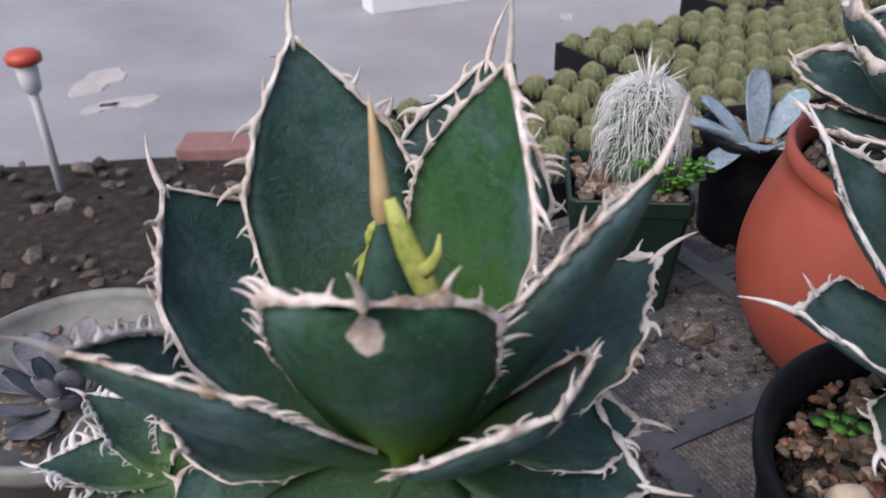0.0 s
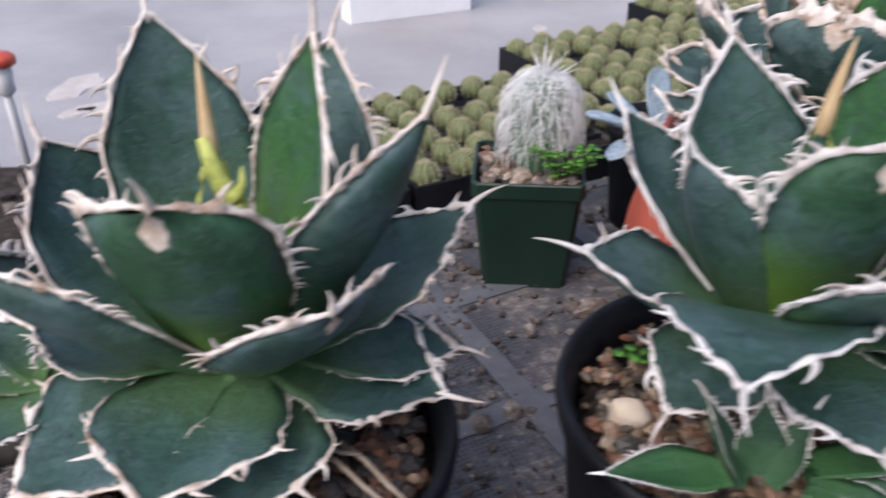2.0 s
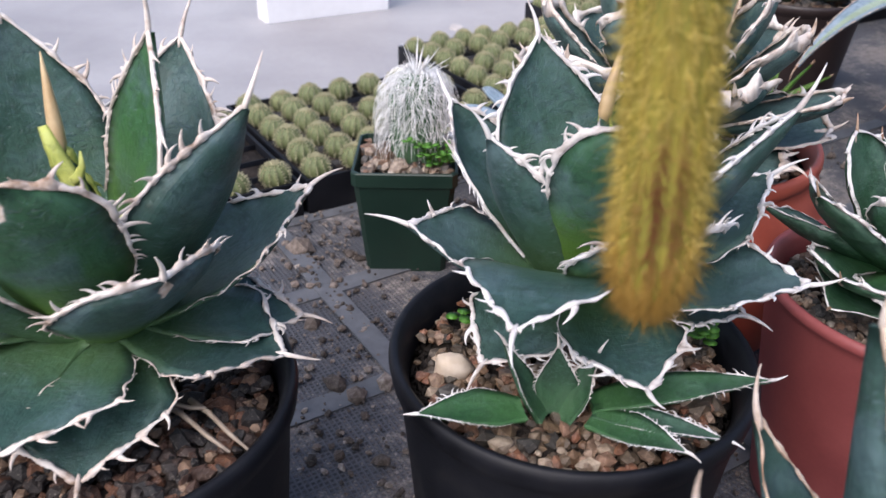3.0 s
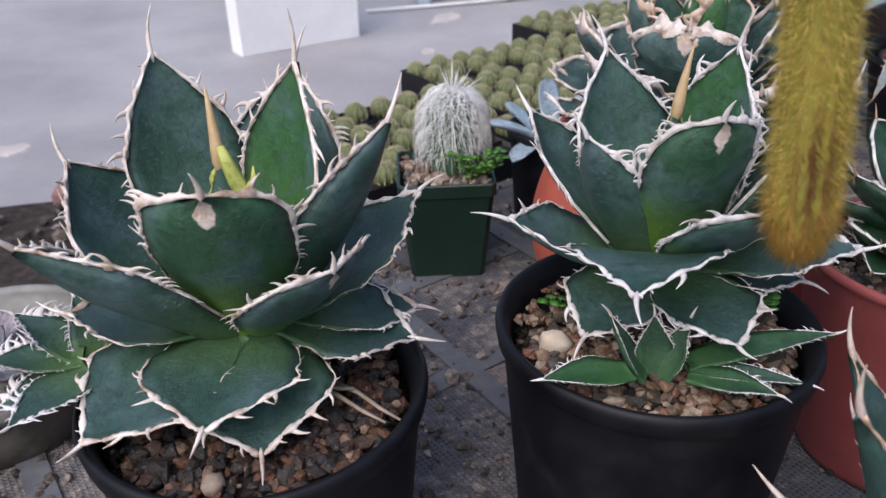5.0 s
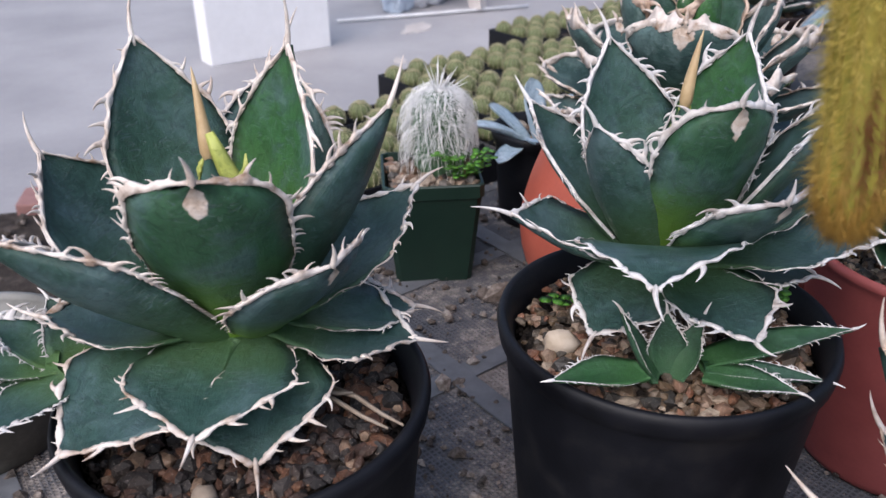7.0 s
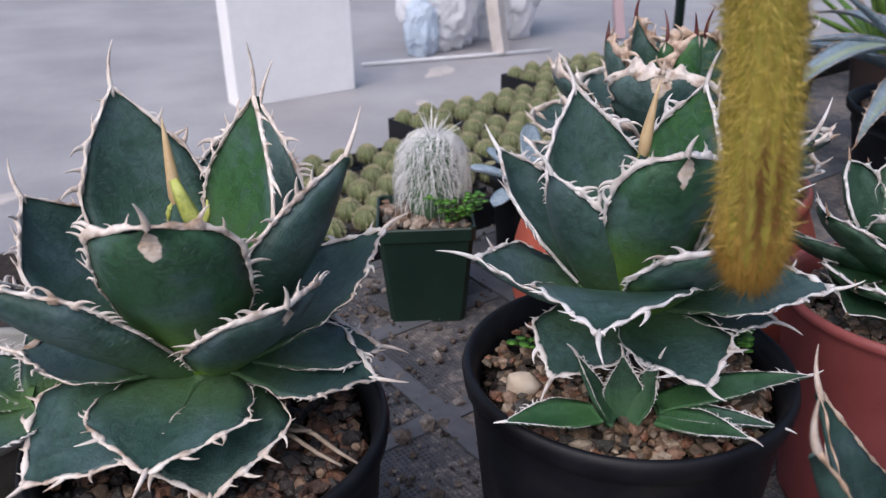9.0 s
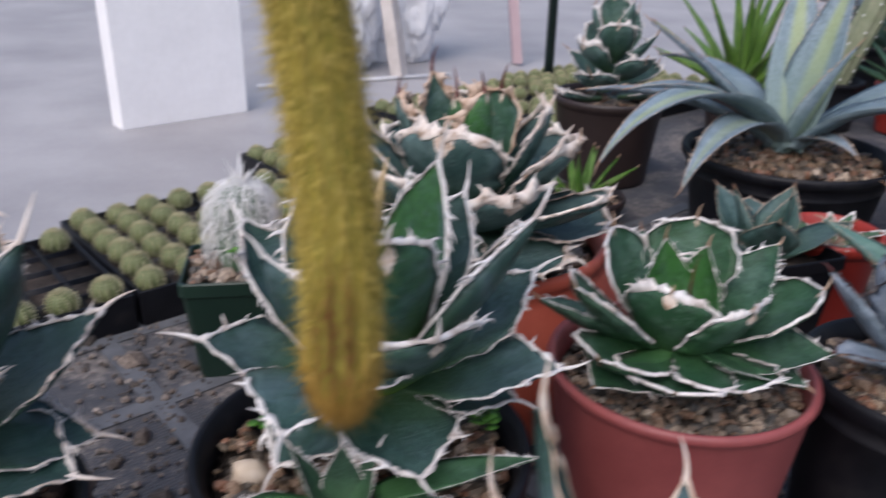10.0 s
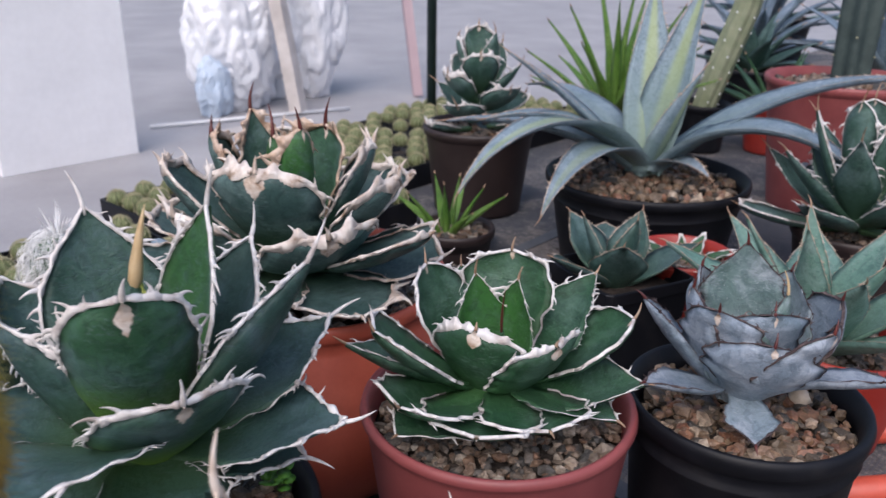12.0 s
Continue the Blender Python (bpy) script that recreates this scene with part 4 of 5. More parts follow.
round_pot("plant_pot", (0.367, 0.252, 0), 0.071, 0.135, RED_PLASTIC, "brick-red plastic pot holding a compact agave", "red plastic pots", taper=0.74, lip=0.004, lip_drop=0.007)
gravel("pot_gravel", (0.367, 0.252, 0.123), 0.061, 1000, 0.0030, GRIT_C, "fine mixed grey grit in a brick-red pot", 24)
LEAVES_D = [
    (52, 56, 0.074, 0.054, -20, 0.5, 0, 0.15, 0.3, 0.1), (126, 54, 0.072, 0.046, -20, 0.5, 0, 0.12, 0.1, 0.1),
    (104, 74, 0.062, 0.040, -15, 0.6, 0, 0, 1, 0), (30, 74, 0.060, 0.040, -15, 0.6, 0, 0, 1, 0),
    (-126, 60, 0.054, 0.050, -30, 0.55, 0, 0.9, 0.2, 0.1), (-68, 50, 0.054, 0.058, -35, 0.55, 0, 0.6, 0.2, 0.4),
    (-168, 36, 0.072, 0.050, -12, 0.5, 0, 0.1, 0.1, 0.7), (172, 22, 0.068, 0.050, -8, 0.5, 0, 0, 0.1, 0.8), (-148, 18, 0.062, 0.052, -8, 0.5, 0, 0.1, 0.2, 0.9),
    (-20, 32, 0.072, 0.052, -12, 0.5, 0, 0.15, 0.2, 0.6), (14, 36, 0.076, 0.050, -12, 0.5, 0, 0, 0.2, 0.6), (-36, 13, 0.066, 0.052, -5, 0.45, 0, 0, 0.2, 0.9),
    (-118, 9, 0.054, 0.058, 0, 0.35, 0, 0.5, 0.2, 1), (-86, 3, 0.050, 0.054, 6, 0.3, 0, 0.1, 0.2, 1), (-150, -3, 0.060, 0.054, 8, 0.3, 0, 0, 0.2, 1), (-50, -2, 0.058, 0.054, 8, 0.3, 0, 0, 0.2, 1),
    (88, 34, 0.066, 0.050, -15, 0.5, 0, 0, 0.1, 0.6), (-40, 86, 0.036, 0.018, 0, 1.2, 0, 0, 0.6, 0),
]
agave("agave", (0.366, 0.260, 0.145), LEAVES_D, "compact green agave with white margins and a dark red central spine", (GREEN_D, HORN_WHITE, SPINE_BROWN), 64, "toothed agaves", teeth=10, tooth_len=0.0044, horn=0.00036, jitter=1.0, spine_len=0.007, band=0.0036, web=0.5, ripple=0.06, ns=26, heart=(None, SPINE_RED, 0.022))

round_pot("plant_pot", (0.496, 0.222, 0), 0.063, 0.132, BLACK_PLASTIC, "round black plastic pot holding a powder-blue agave", "black nursery pots", bands=(0.11,))
gravel("pot_gravel", (0.496, 0.222, 0.120), 0.053, 560, 0.0038, GRIT_B, "rounded tan and brown grit in a black pot", 25)
LEAVES_F = [
    (-112, 58, 0.056, 0.056, -25, 0.5, 0, 0.3, 0, 0.3), (-150, 62, 0.066, 0.050, -25, 0.55, 0, 0.2, 0, 0.3), (-66, 56, 0.062, 0.058, -25, 0.5, 0, 0.3, 0, 0.4),
    (170, 64, 0.066, 0.048, -20, 0.6, 0, 0.1, 0, 0.3), (-22, 58, 0.066, 0.054, -20, 0.55, 0, 0.2, 0, 0.4), (-95, 72, 0.060, 0.050, -15, 0.6, 0, 0.1, 0.1, 0.0),
    (66, 79, 0.082, 0.044, -10, 0.55, 0, 0, 0.4, 0), (122, 68, 0.070, 0.050, -15, 0.6, 0, 0, 0.2, 0.1), (18, 66, 0.070, 0.050, -15, 0.6, 0, 0, 0.2, 0.1),
    (-166, 20, 0.058, 0.028, 5, 0.5, 0, 0, 0, 1), (-36, 14, 0.066, 0.026, 5, 0.5, 0, 0, 0, 1), (-118, -18, 0.034, 0.026, 10, 0.3, 0, 0.0, 0.1, 1),
    (148, 44, 0.056, 0.040, -10, 0.5, 0, 0, 0, 0.9), (32, 44, 0.056, 0.040, -10, 0.5, 0, 0, 0, 0.9), (-60, 76, 0.066, 0.046, -15, 0.6, 0, 0, 0.5, 0),
]
agave("agave", (0.492, 0.226, 0.140), LEAVES_F, "powder-blue agave with broad cupped leaves and dark edge teeth", (BLUE_F, DARK_EDGE, SPINE_RED), 72, "toothed agaves", teeth=14, tooth_len=0.0026, horn=0.0005, spine_len=0.006, ripple=0.085, jitter=1.0, band=0.0010, ns=26, shape=SPADE, heart=(DARK_EDGE, SPINE_STRAW, 0.010), heart_n=1)

# striped agave in a wide bowl
round_pot("plant_pot", (0.722, 0.692, 0), 0.114, 0.106, BLACK_PLASTIC, "wide black plastic bowl holding a striped agave", "black nursery pots", taper=0.80, lip=0.010, bands=(0.08,))
gravel("pot_gravel", (0.722, 0.692, 0.096), 0.096, 620, 0.0055, GRIT_B, "brown and orange grit in a wide black bowl", 26)
LEAVES_E = [
    (158, 40, 0.225, 0.065, 16, 0.5, 0, 0, 0.6, 0.4), (168, 14, 0.250, 0.059, 40, 0.5, 0, 0, 0.25, 0.9), (-166, 1, 0.270, 0.070, 110, 0.45, 0, 0, 0.7, 1),
    (-152, -6, 0.200, 0.059, 105, 0.45, 0, 0, 0.5, 1), (-18, 18, 0.360, 0.059, 50, 0.5, 0, 0, 0.25, 0.8), (-52, -1, 0.260, 0.084, 110, 0.4, 0, 0, 0.25, 1),
    (-34, -1, 0.240, 0.063, 105, 0.45, 0, 0, 0.25, 1), (62, 62, 0.270, 0.067, 12, 0.6, 0, 0, 0.9, 0), (20, 70, 0.260, 0.075, 8, 0.6, 0, 0, 0.9, 0),
    (-176, 20, 0.230, 0.061, 60, 0.5, 0, 0, 0.5, 0.6), (50, 14, 0.240, 0.065, 60, 0.5, 0, 0, 0.25, 0.9),
    (-78, 6, 0.095, 0.045, 70, 0.4, 0, 0, 0.25, 0.9), (105, 16, 0.240, 0.059, 60, 0.5, 0, 0, 0.25, 0.9), (-60, 66, 0.150, 0.065, 10, 0.7, 0, 0, 0.9, 0),
]
agave("agave", (0.728, 0.708, 0.112), [(az, el, length * 0.9, w * 0.9, *rest) for az, el, length, w, *rest in LEAVES_E], "large blue-grey agave with arching yellow-striped leaves", (BLUE_E, HORN_TAN, SPINE_BROWN), 74, "striped agaves", thick=0.004, horn=0.0005, teeth=22, tooth_len=0.003, spine_len=0.012, shape=STRAPLIKE, ripple=0.02, ns=26)

# small agave in a brown pot
round_pot("plant_pot", (0.607, 0.930, 0), 0.076, 0.118, BROWN_PLASTIC, "dark brown plastic pot holding a small agave", "brown pots", taper=0.78)
gravel("pot_gravel", (0.607, 0.930, 0.106), 0.065, 300, 0.005, GRIT_C, "tan grit in a dark brown pot", 27)
agave("agave", (0.607, 0.928, 0.110), rosette(17, 81, 0.060, 0.066, 0.066, 6, 76, 0.6, -30, 40, 1.0, 0.2), "small upright grey-green agave with cream toothed margins", (GREEN_C, HORN_WHITE, SPINE_BROWN), 82, "toothed agaves", horn=0.001, teeth=5, tooth_len=0.008, spine_len=0.014, nv=6, ns=12, rise=0.082, band=0.0055, web=0.6)

# pale agave in an orange pot
round_pot("plant_pot", (0.672, 0.335, 0), 0.056, 0.085, DEEP_RED_PLASTIC, "small orange-red plastic pot with pale agave", "red plastic pots", taper=0.7)
gravel("pot_gravel", (0.672, 0.335, 0.073), 0.046, 260, 0.0042, GRIT_C, "dark grey grit in an orange-red pot", 28)
agave("agave", (0.655, 0.345, 0.08), rosette(12, 91, 0.115, 0.105, 0.052, 22, 74, 0.45, 10, 130, 0.0, 0.1), "pale green agave with smooth broad leaves", (PALE_H, HORN_TAN, SPINE_BROWN), 92, "smooth agaves", horn=0.0004, teeth=14, tooth_len=0.0018, spine_len=0.008, shape=LANCE)

# grey-green agave near the big red pot
round_pot("plant_pot", (0.865, 0.525, 0), 0.062, 0.085, BROWN_PLASTIC, "brown plastic pot with a grey-green agave", "brown pots")
gravel("pot_gravel", (0.865, 0.525, 0.073), 0.051, 260, 0.0045, GRIT_C, "grey grit in a brown pot", 29)
agave("agave", (0.860, 0.525, 0.085), rosette(18, 95, 0.10, 0.11, 0.062, 6, 80, 0.5, -20, 10, 0.6, 0.2), "grey-green agave with pale toothed margins", (GREEN_C, HORN_WHITE, SPINE_BROWN), 96, "toothed agaves", horn=0.0006, teeth=6, tooth_len=0.007, spine_len=0.016, nv=6, ns=12, rise=0.03, band=0.004, web=0.5)

# front agave with straw-edged leaves
round_pot("plant_pot", (0.264, 0.062, 0), 0.052, 0.098, RED_PLASTIC, "brick-red plastic pot with an upright agave", "red plastic pots", taper=0.76)
gravel("pot_gravel", (0.264, 0.062, 0.086), 0.042, 260, 0.004, GRIT_C, "grey grit in a small brick-red pot", 30)
LEAVES_FRONT = [
    (158, 76, 0.162, 0.050, -5, 0.6, 0, 0, 0, 0.0), (-170, 58, 0.155, 0.046, -5, 0.6, 0, 0, 0, 0.0), (126, 57, 0.116, 0.046, -5, 0.6, 0, 0, 0, 0.0),
    (162, 40, 0.09, 0.042, 0, 0.6, 0, 0, 0, 0.3), (60, 52, 0.11, 0.042, 0, 0.6, 0, 0, 0, 0.1), (15, 40, 0.12, 0.042, 0, 0.6, 0, 0, 0, 0.3),
    (-60, 40, 0.10, 0.04, 0, 0.6, 0, 0, 0, 0.3), (-110, 45, 0.10, 0.04, 0, 0.6, 0, 0, 0, 0.2), (95, 24, 0.075, 0.038, 10, 0.5, 0, 0, 0, 0.7), (140, 12, 0.07, 0.038, 10, 0.5, 0, 0, 0, 1.0),
]
agave("agave", (0.264, 0.062, 0.092), LEAVES_FRONT, "upright green agave with straw-coloured leaf edges", (GREEN, HORN_TAN, SPINE_BONE), 98, "toothed agaves", horn=0.0010, teeth=4, tooth_len=0.004, spine_len=0.014, shape=LANCE)


# ---- square pots ----
def square_pot(name, at, half, height, mat, label, turn, taper=0.8, group=""):
    pot = empty_thing(name, at, label, "plant pot", group, turn)
    r = half * 1.4142
    prof = [(r * taper, 0), (r * taper * 1.01, 0.004), (r * 0.95, height - 0.014), (r * 0.955, height - 0.012), (r, height - 0.011), (r, height - 0.001), (r - 0.001, height), (r - 0.003, height), (r - 0.006, height - 0.012), (r * taper * 0.95, 0.01)]
    verts, faces = [], []
    for q, z in prof:
        k = q * 0.7071
        c = 0.004
        for sx, sy in ((1, 1), (-1, 1), (-1, -1), (1, -1)):
            a, b = ((k, k - c), (k - c, k)) if sx * sy > 0 else ((k - c, k), (k, k - c))
            verts += [(sx * a[0], sy * a[1], z), (sx * b[0], sy * b[1], z)]
    m = 8
    for i in range(len(prof) - 1):
        for k in range(m):
            k2 = (k + 1) % m
            faces.append((i * m + k, i * m + k2, (i + 1) * m + k2, (i + 1) * m + k))
    faces += [tuple(reversed(range(m))), tuple(range((len(prof) - 1) * m, len(prof) * m))]
    mesh_ob("body", verts, faces, mat, pot, smooth=False)
    s = half - 0.0055
    mesh_ob("potting_soil", [(-s, -s, height - 0.014), (s, -s, height - 0.014), (s, s, height - 0.014), (-s, s, height - 0.014)], [(0, 1, 2, 3)], SOIL, pot)
    return pot


square_pot("plant_pot", (0.1250, 0.520, 0), 0.0395, 0.088, GREEN_PLASTIC, "square dark green plastic pot holding a hairy white cactus", -3, 0.78, "square pots")
gravel("pot_gravel", (0.125, 0.520, 0.084), 0.032, 230, 0.0045, GRIT_C, "pinkish tan grit in a square green pot", 33, sides=4)
clover((0.148, 0.500, 0.084), 0.024, 24, 43, "bright green clover at the foot of a hairy cactus")


def hairy_cactus(at, r, h):
    th = empty_thing("old_man_cactus", at, "column cactus wrapped in long shaggy white hair", "cactus")
    rng = np.random.default_rng(7)
    n = 60
    verts, faces = [], []
    rows = 16
    for i in range(rows + 1):
        q = i / rows
        z = h * q
        rr = r * (0.9 + 0.1 * math.sin(q * 2.6)) * max(0.0, 1 - max(0, (q - 0.62) / 0.38) ** 2.4) ** 0.5 + 0.0006
        for k in range(n):
            t = 2 * math.pi * k / n
            g = rr * (1 + 0.06 * math.cos(15 * t))
            verts.append((g * math.cos(t), g * math.sin(t), z))
    for i in range(rows):
        for k in range(n):
            k2 = (k + 1) % n
            faces.append((i * n + k, i * n + k2, (i + 1) * n + k2, (i + 1) * n + k))
    faces.append(tuple(range(rows * n, rows * n + n)))
    mesh_ob("stem", verts, faces, CACTUS, th)
    parts = []
    for i in range(1150):
        q = rng.uniform(0.06, 1.0) ** 0.5
        t = 2 * math.pi * (rng.integers(0, 15) + rng.normal(0, 0.16)) / 15
        rr = r * (0.9 + 0.1 * math.sin(q * 2.6)) * max(0.0, 1 - max(0, (q - 0.62) / 0.38) ** 2.4) ** 0.5
        out = Vector((math.cos(t), math.sin(t), 0))
        p = out * rr + Vector((0, 0, h * q))
        side = Vector((-out.y, out.x, 0)) * rng.normal(0, 0.6)
        top = max(0, (q - 0.7) / 0.3)
        length = rng.uniform(0.012, 0.032)
        pts = [p]
        d = (out * 0.8 + side * 0.8 + Vector((0, 0, -0.1 + 1.0 * top))).normalized()
        for k in range(4):
            pts.append(pts[-1] + d * length / 4)
            d = (d * 1.0 + Vector((0, 0, -1.1)) + side * 0.25 - out * (0.3 if k > 0 else 0)).normalized()
        parts.append(tube(pts, [0.00022, 0.0002, 0.00018, 0.00015, 0.00008], 3, caps=False))
    v, f = join(parts)
    mesh_ob("hair", v, f, HAIR, th, "long white wispy hair")
    parts = []
    for i in range(34):
        t, e = rng.uniform(0, 6.28), rng.uniform(0.2, 1.4)
        d = Vector((math.cos(t) * math.cos(e), math.sin(t) * math.cos(e), math.sin(e)))
        p = Vector((0, 0, h * 0.93)) + d * 0.004
        parts.append(tube([p, p + d * 0.012, p + d * rng.uniform(0.014, 0.027)], [0.0005, 0.0004, 0.0001], 4, caps=False))
    v, f = join(parts)
    mesh_ob("crown_spines", v, f, HAIR, th, "stiff white crown spines")


hairy_cactus((0.133, 0.524, 0.083), 0.0200, 0.068)

round_pot("plant_pot", (0.238, 0.600, 0), 0.046, 0.090, BLACK_PLASTIC, "tall black plastic pot with a pale blue succulent", "black nursery pots", taper=0.8)
gravel("pot_gravel", (0.238, 0.600, 0.078), 0.036, 160, 0.0045, GRIT_C, "grey grit in a tall black pot", 34)
agave("succulent", (0.236, 0.594, 0.082), [(110, 74, 0.062, 0.024, 5, 0.3, 0, 0, 0, 0.0), (190, 22, 0.06, 0.022, 30, 0.3, 0, 0, 0, 0.7), (160, 40, 0.055, 0.022, 20, 0.3, 0, 0, 0, 0.3), (-110, 20, 0.045, 0.022, 30, 0.3, 0, 0, 0, 0.8), (-30, 20, 0.06, 0.022, 20, 0.3, 0, 0, 0, 0.8), (40, 40, 0.055, 0.022, 10, 0.3, 0, 0, 0, 0.3), (220, -8, 0.05, 0.02, 40, 0.3, 0, 0, 0, 1.0)], "pale powder-blue succulent with fleshy finger leaves", (POWDER, None, None), 35, thick=0.010, shape=SPOON, category="succulent", ripple=0.0)
square_pot("plant_pot", (0.575, 0.488, 0), 0.046, 0.088, BLACK_PLASTIC, "square black plastic pot with leafy green aloe", 8, 0.8, "square pots")
agave("aloe", (0.572, 0.492, 0.078), rosette(8, 101, 0.070, 0.070, 0.056, 20, 75, 0.4, 5, 60, 0.0, 0.1), "broad-leaved grey-green aloe with faint pale teeth", (GREEN_C, HORN_TAN, SPINE_BROWN), 102, "aloes", horn=0.0004, teeth=18, tooth_len=0.0022, spine_len=0.005, category="aloe", shape=OVATE, nv=6, ns=12)
round_pot("plant_pot", (0.652, 0.508, 0), 0.046, 0.088, DEEP_RED_PLASTIC, "small deep red plastic pot with a striped seedling", "red plastic pots", taper=0.74)
gravel("pot_gravel", (0.652, 0.508, 0.076), 0.037, 200, 0.0042, GRIT_C, "pale grit in a small red pot", 36)
agave("agave", (0.652, 0.508, 0.078), [(75, 74, 0.034, 0.016, 5, 0.4, 0, 0, 0.4, 0.0), (160, 25, 0.042, 0.015, 15, 0.4, 0, 0, 0.2, 0.7), (-20, 18, 0.045, 0.015, 15, 0.4, 0, 0, 0.2, 0.8), (-110, 15, 0.035, 0.015, 20, 0.4, 0, 0, 0.2, 0.9), (30, 30, 0.04, 0.015, 10, 0.4, 0, 0, 0.2, 0.6), (120, 20, 0.04, 0.015, 10, 0.4, 0, 0, 0.2, 0.8)], "tiny variegated agave with cream leaf edges", (ALOE, HORN_WHITE, None), 37, "striped agaves", horn=0.0016, teeth=0, s0=0.05, shape=LANCE, nv=6, ns=12)
round_pot("plant_pot", (0.520, 0.770, 0), 0.048, 0.036, BROWN_PLASTIC, "shallow brown saucer pot with small aloe", "brown pots", taper=0.85)
gravel("pot_gravel", (0.520, 0.770, 0.026), 0.039, 160, 0.0055, GRIT_C, "grey grit in a shallow saucer pot", 38)
agave("aloe", (0.512, 0.775, 0.03), rosette(9, 105, 0.07, 0.075, 0.015, 25, 82, 0.5, 10, 0, 0.0, 0.5), "little green aloe with pointed leaves", (LIME, None, SPINE_BROWN), 106, "aloes", spine_len=0.004, category="aloe", shape=STRAPLIKE, thick=0.006, nv=6, ns=10)
round_pot("plant_pot", (0.930, 1.135, 0), 0.060, 0.075, BROWN_PLASTIC, "brown plastic pot with a lime green aloe", "brown pots")
gravel("pot_gravel", (0.930, 1.135, 0.063), 0.05, 180, 0.005, GRIT_C, "grey grit under a lime green aloe", 39)
agave("aloe", (0.930, 1.135, 0.07), rosette(24, 107, 0.15, 0.23, 0.024, 15, 84, 0.5, 15, 0, 0.0, 0.3), "clump of lime green pointed aloe leaves", (LIME, None, SPINE_BROWN), 108, "aloes", spine_len=0.006, category="aloe", shape=STRAPLIKE, thick=0.005, nv=6, ns=12)
round_pot("plant_pot", (1.215, 1.085, 0), 0.055, 0.085, DEEP_RED_PLASTIC, "small red plastic pot among dark leaves", "red plastic pots", taper=0.75)
agave("aloe", (1.215, 1.085, 0.075), rosette(11, 109, 0.12, 0.12, 0.03, 10, 70, 0.5, 15, 0, 0.0, 0.3), "dark green aloe in a small red pot", (ALOE, None, SPINE_BROWN), 110, "aloes", spine_len=0.006, category="aloe", shape=STRAPLIKE, thick=0.005, nv=6, ns=10)


def ribbed_column(name, at, path, radius, ribs, mat, label, spine_mat, depth=0.16, step=0.02, knob=0.0016):
    """A ribbed cactus stem along a path, with areoles in rows down its ribs."""
    th = empty_thing(name, at, label, "cactus")
    path = [Vector(p) for p in path]
    n = ribs * 6
    rows = 26
    verts, faces, spots = [], [], []

    def along(q):
        f = q * (len(path) - 1)
        i = min(int(f), len(path) - 2)
        return path[i].lerp(path[i + 1], f - i), (path[i + 1] - path[i]).normalized()
    for i in range(rows + 1):
        q = i / rows
        c, d = along(q)
        a = d.orthogonal().normalized()
        b = d.cross(a)
        rr = radius * (0.85 + 0.15 * math.sin(3 * q)) * max(0.0, 1 - max(0, (q - 0.85) / 0.15) ** 2.2) ** 0.5 + 0.001
        for k in range(n):
            t = 2 * math.pi * k / n
            g = rr * (1 + depth * math.cos(ribs * t))
            verts.append(c + g * (math.cos(t) * a + math.sin(t) * b))
            if k % 6 == 0 and (i + 2 * (k // 6)) % 4 == 0:
                spots.append(verts[-1])
    for i in range(rows):
        for k in range(n):
            k2 = (k + 1) % n
            faces.append((i * n + k, i * n + k2, (i + 1) * n + k2, (i + 1) * n + k))
    faces += [tuple(reversed(range(n))), tuple(range(rows * n, rows * n + n))]
    mesh_ob("stem", verts, faces, mat, th)
    rng = np.random.default_rng(4)
    tuft = None
    for p in spots:
        if tuft is None:
            v, f = stones(rng, np.array([[0.0, 0.0, 0.0]]), [knob])
            tuft = mesh_ob("areole", v, f, spine_mat, th)
            tuft.location = p
        else:
            more = new("areole", tuft.data)
            more.parent, more.location = th, p
    return th


round_pot("plant_pot", (1.085, 0.800, 0), 0.104, 0.182, RED_PLASTIC, "large brick-red plastic pot with a dark cactus", "red plastic pots", taper=0.74, lip=0.007)
gravel("pot_gravel", (1.085, 0.800, 0.168), 0.09, 420, 0.006, GRIT_C, "pinkish grey grit in a large red pot", 44)
ribbed_column("column_cactus", (1.105, 0.815, 0.168), [(0, 0, -0.01), (0.0, 0.0, 0.1), (0.012, 0.0, 0.22), (0.02, 0, 0.4)], 0.026, 6, CACTUS_DARK, "dark blue-green ribbed column cactus", WOOL)
round_pot("plant_pot", (1.10, 1.13, 0), 0.05, 0.085, BLACK_PLASTIC, "small black plastic pot with a leaning cactus", "black nursery pots")
ribbed_column("column_cactus", (1.10, 1.13, 0.07), [(0, 0, 0), (0.02, -0.01, 0.08), (0.05, -0.02, 0.18), (0.07, -0.03, 0.34)], 0.021, 9, CACTUS_GREY, "leaning grey-green cactus with woolly white tufts", HAIR, 0.06, knob=0.0022)
round_pot("plant_pot", (1.42, 1.42, 0), 0.10, 0.12, BLACK_PLASTIC, "black plastic pot with a distant blue agave", "black nursery pots")
agave("agave", (1.42, 1.42, 0.115), rosette(16, 121, 0.20, 0.22, 0.05, 5, 78, 0.5, 40, 0, 0.0, 0.0), "blue-grey agave with narrow spreading leaves", (BLUE_E, None, SPINE_BROWN), 122, "striped agaves", spine_len=0.01, shape=STRAPLIKE, thick=0.004, nv=6, ns=14)
round_pot("plant_pot", (1.72, 1.30, 0), 0.09, 0.12, BLACK_PLASTIC, "black plastic pot with a distant green agave", "black nursery pots")
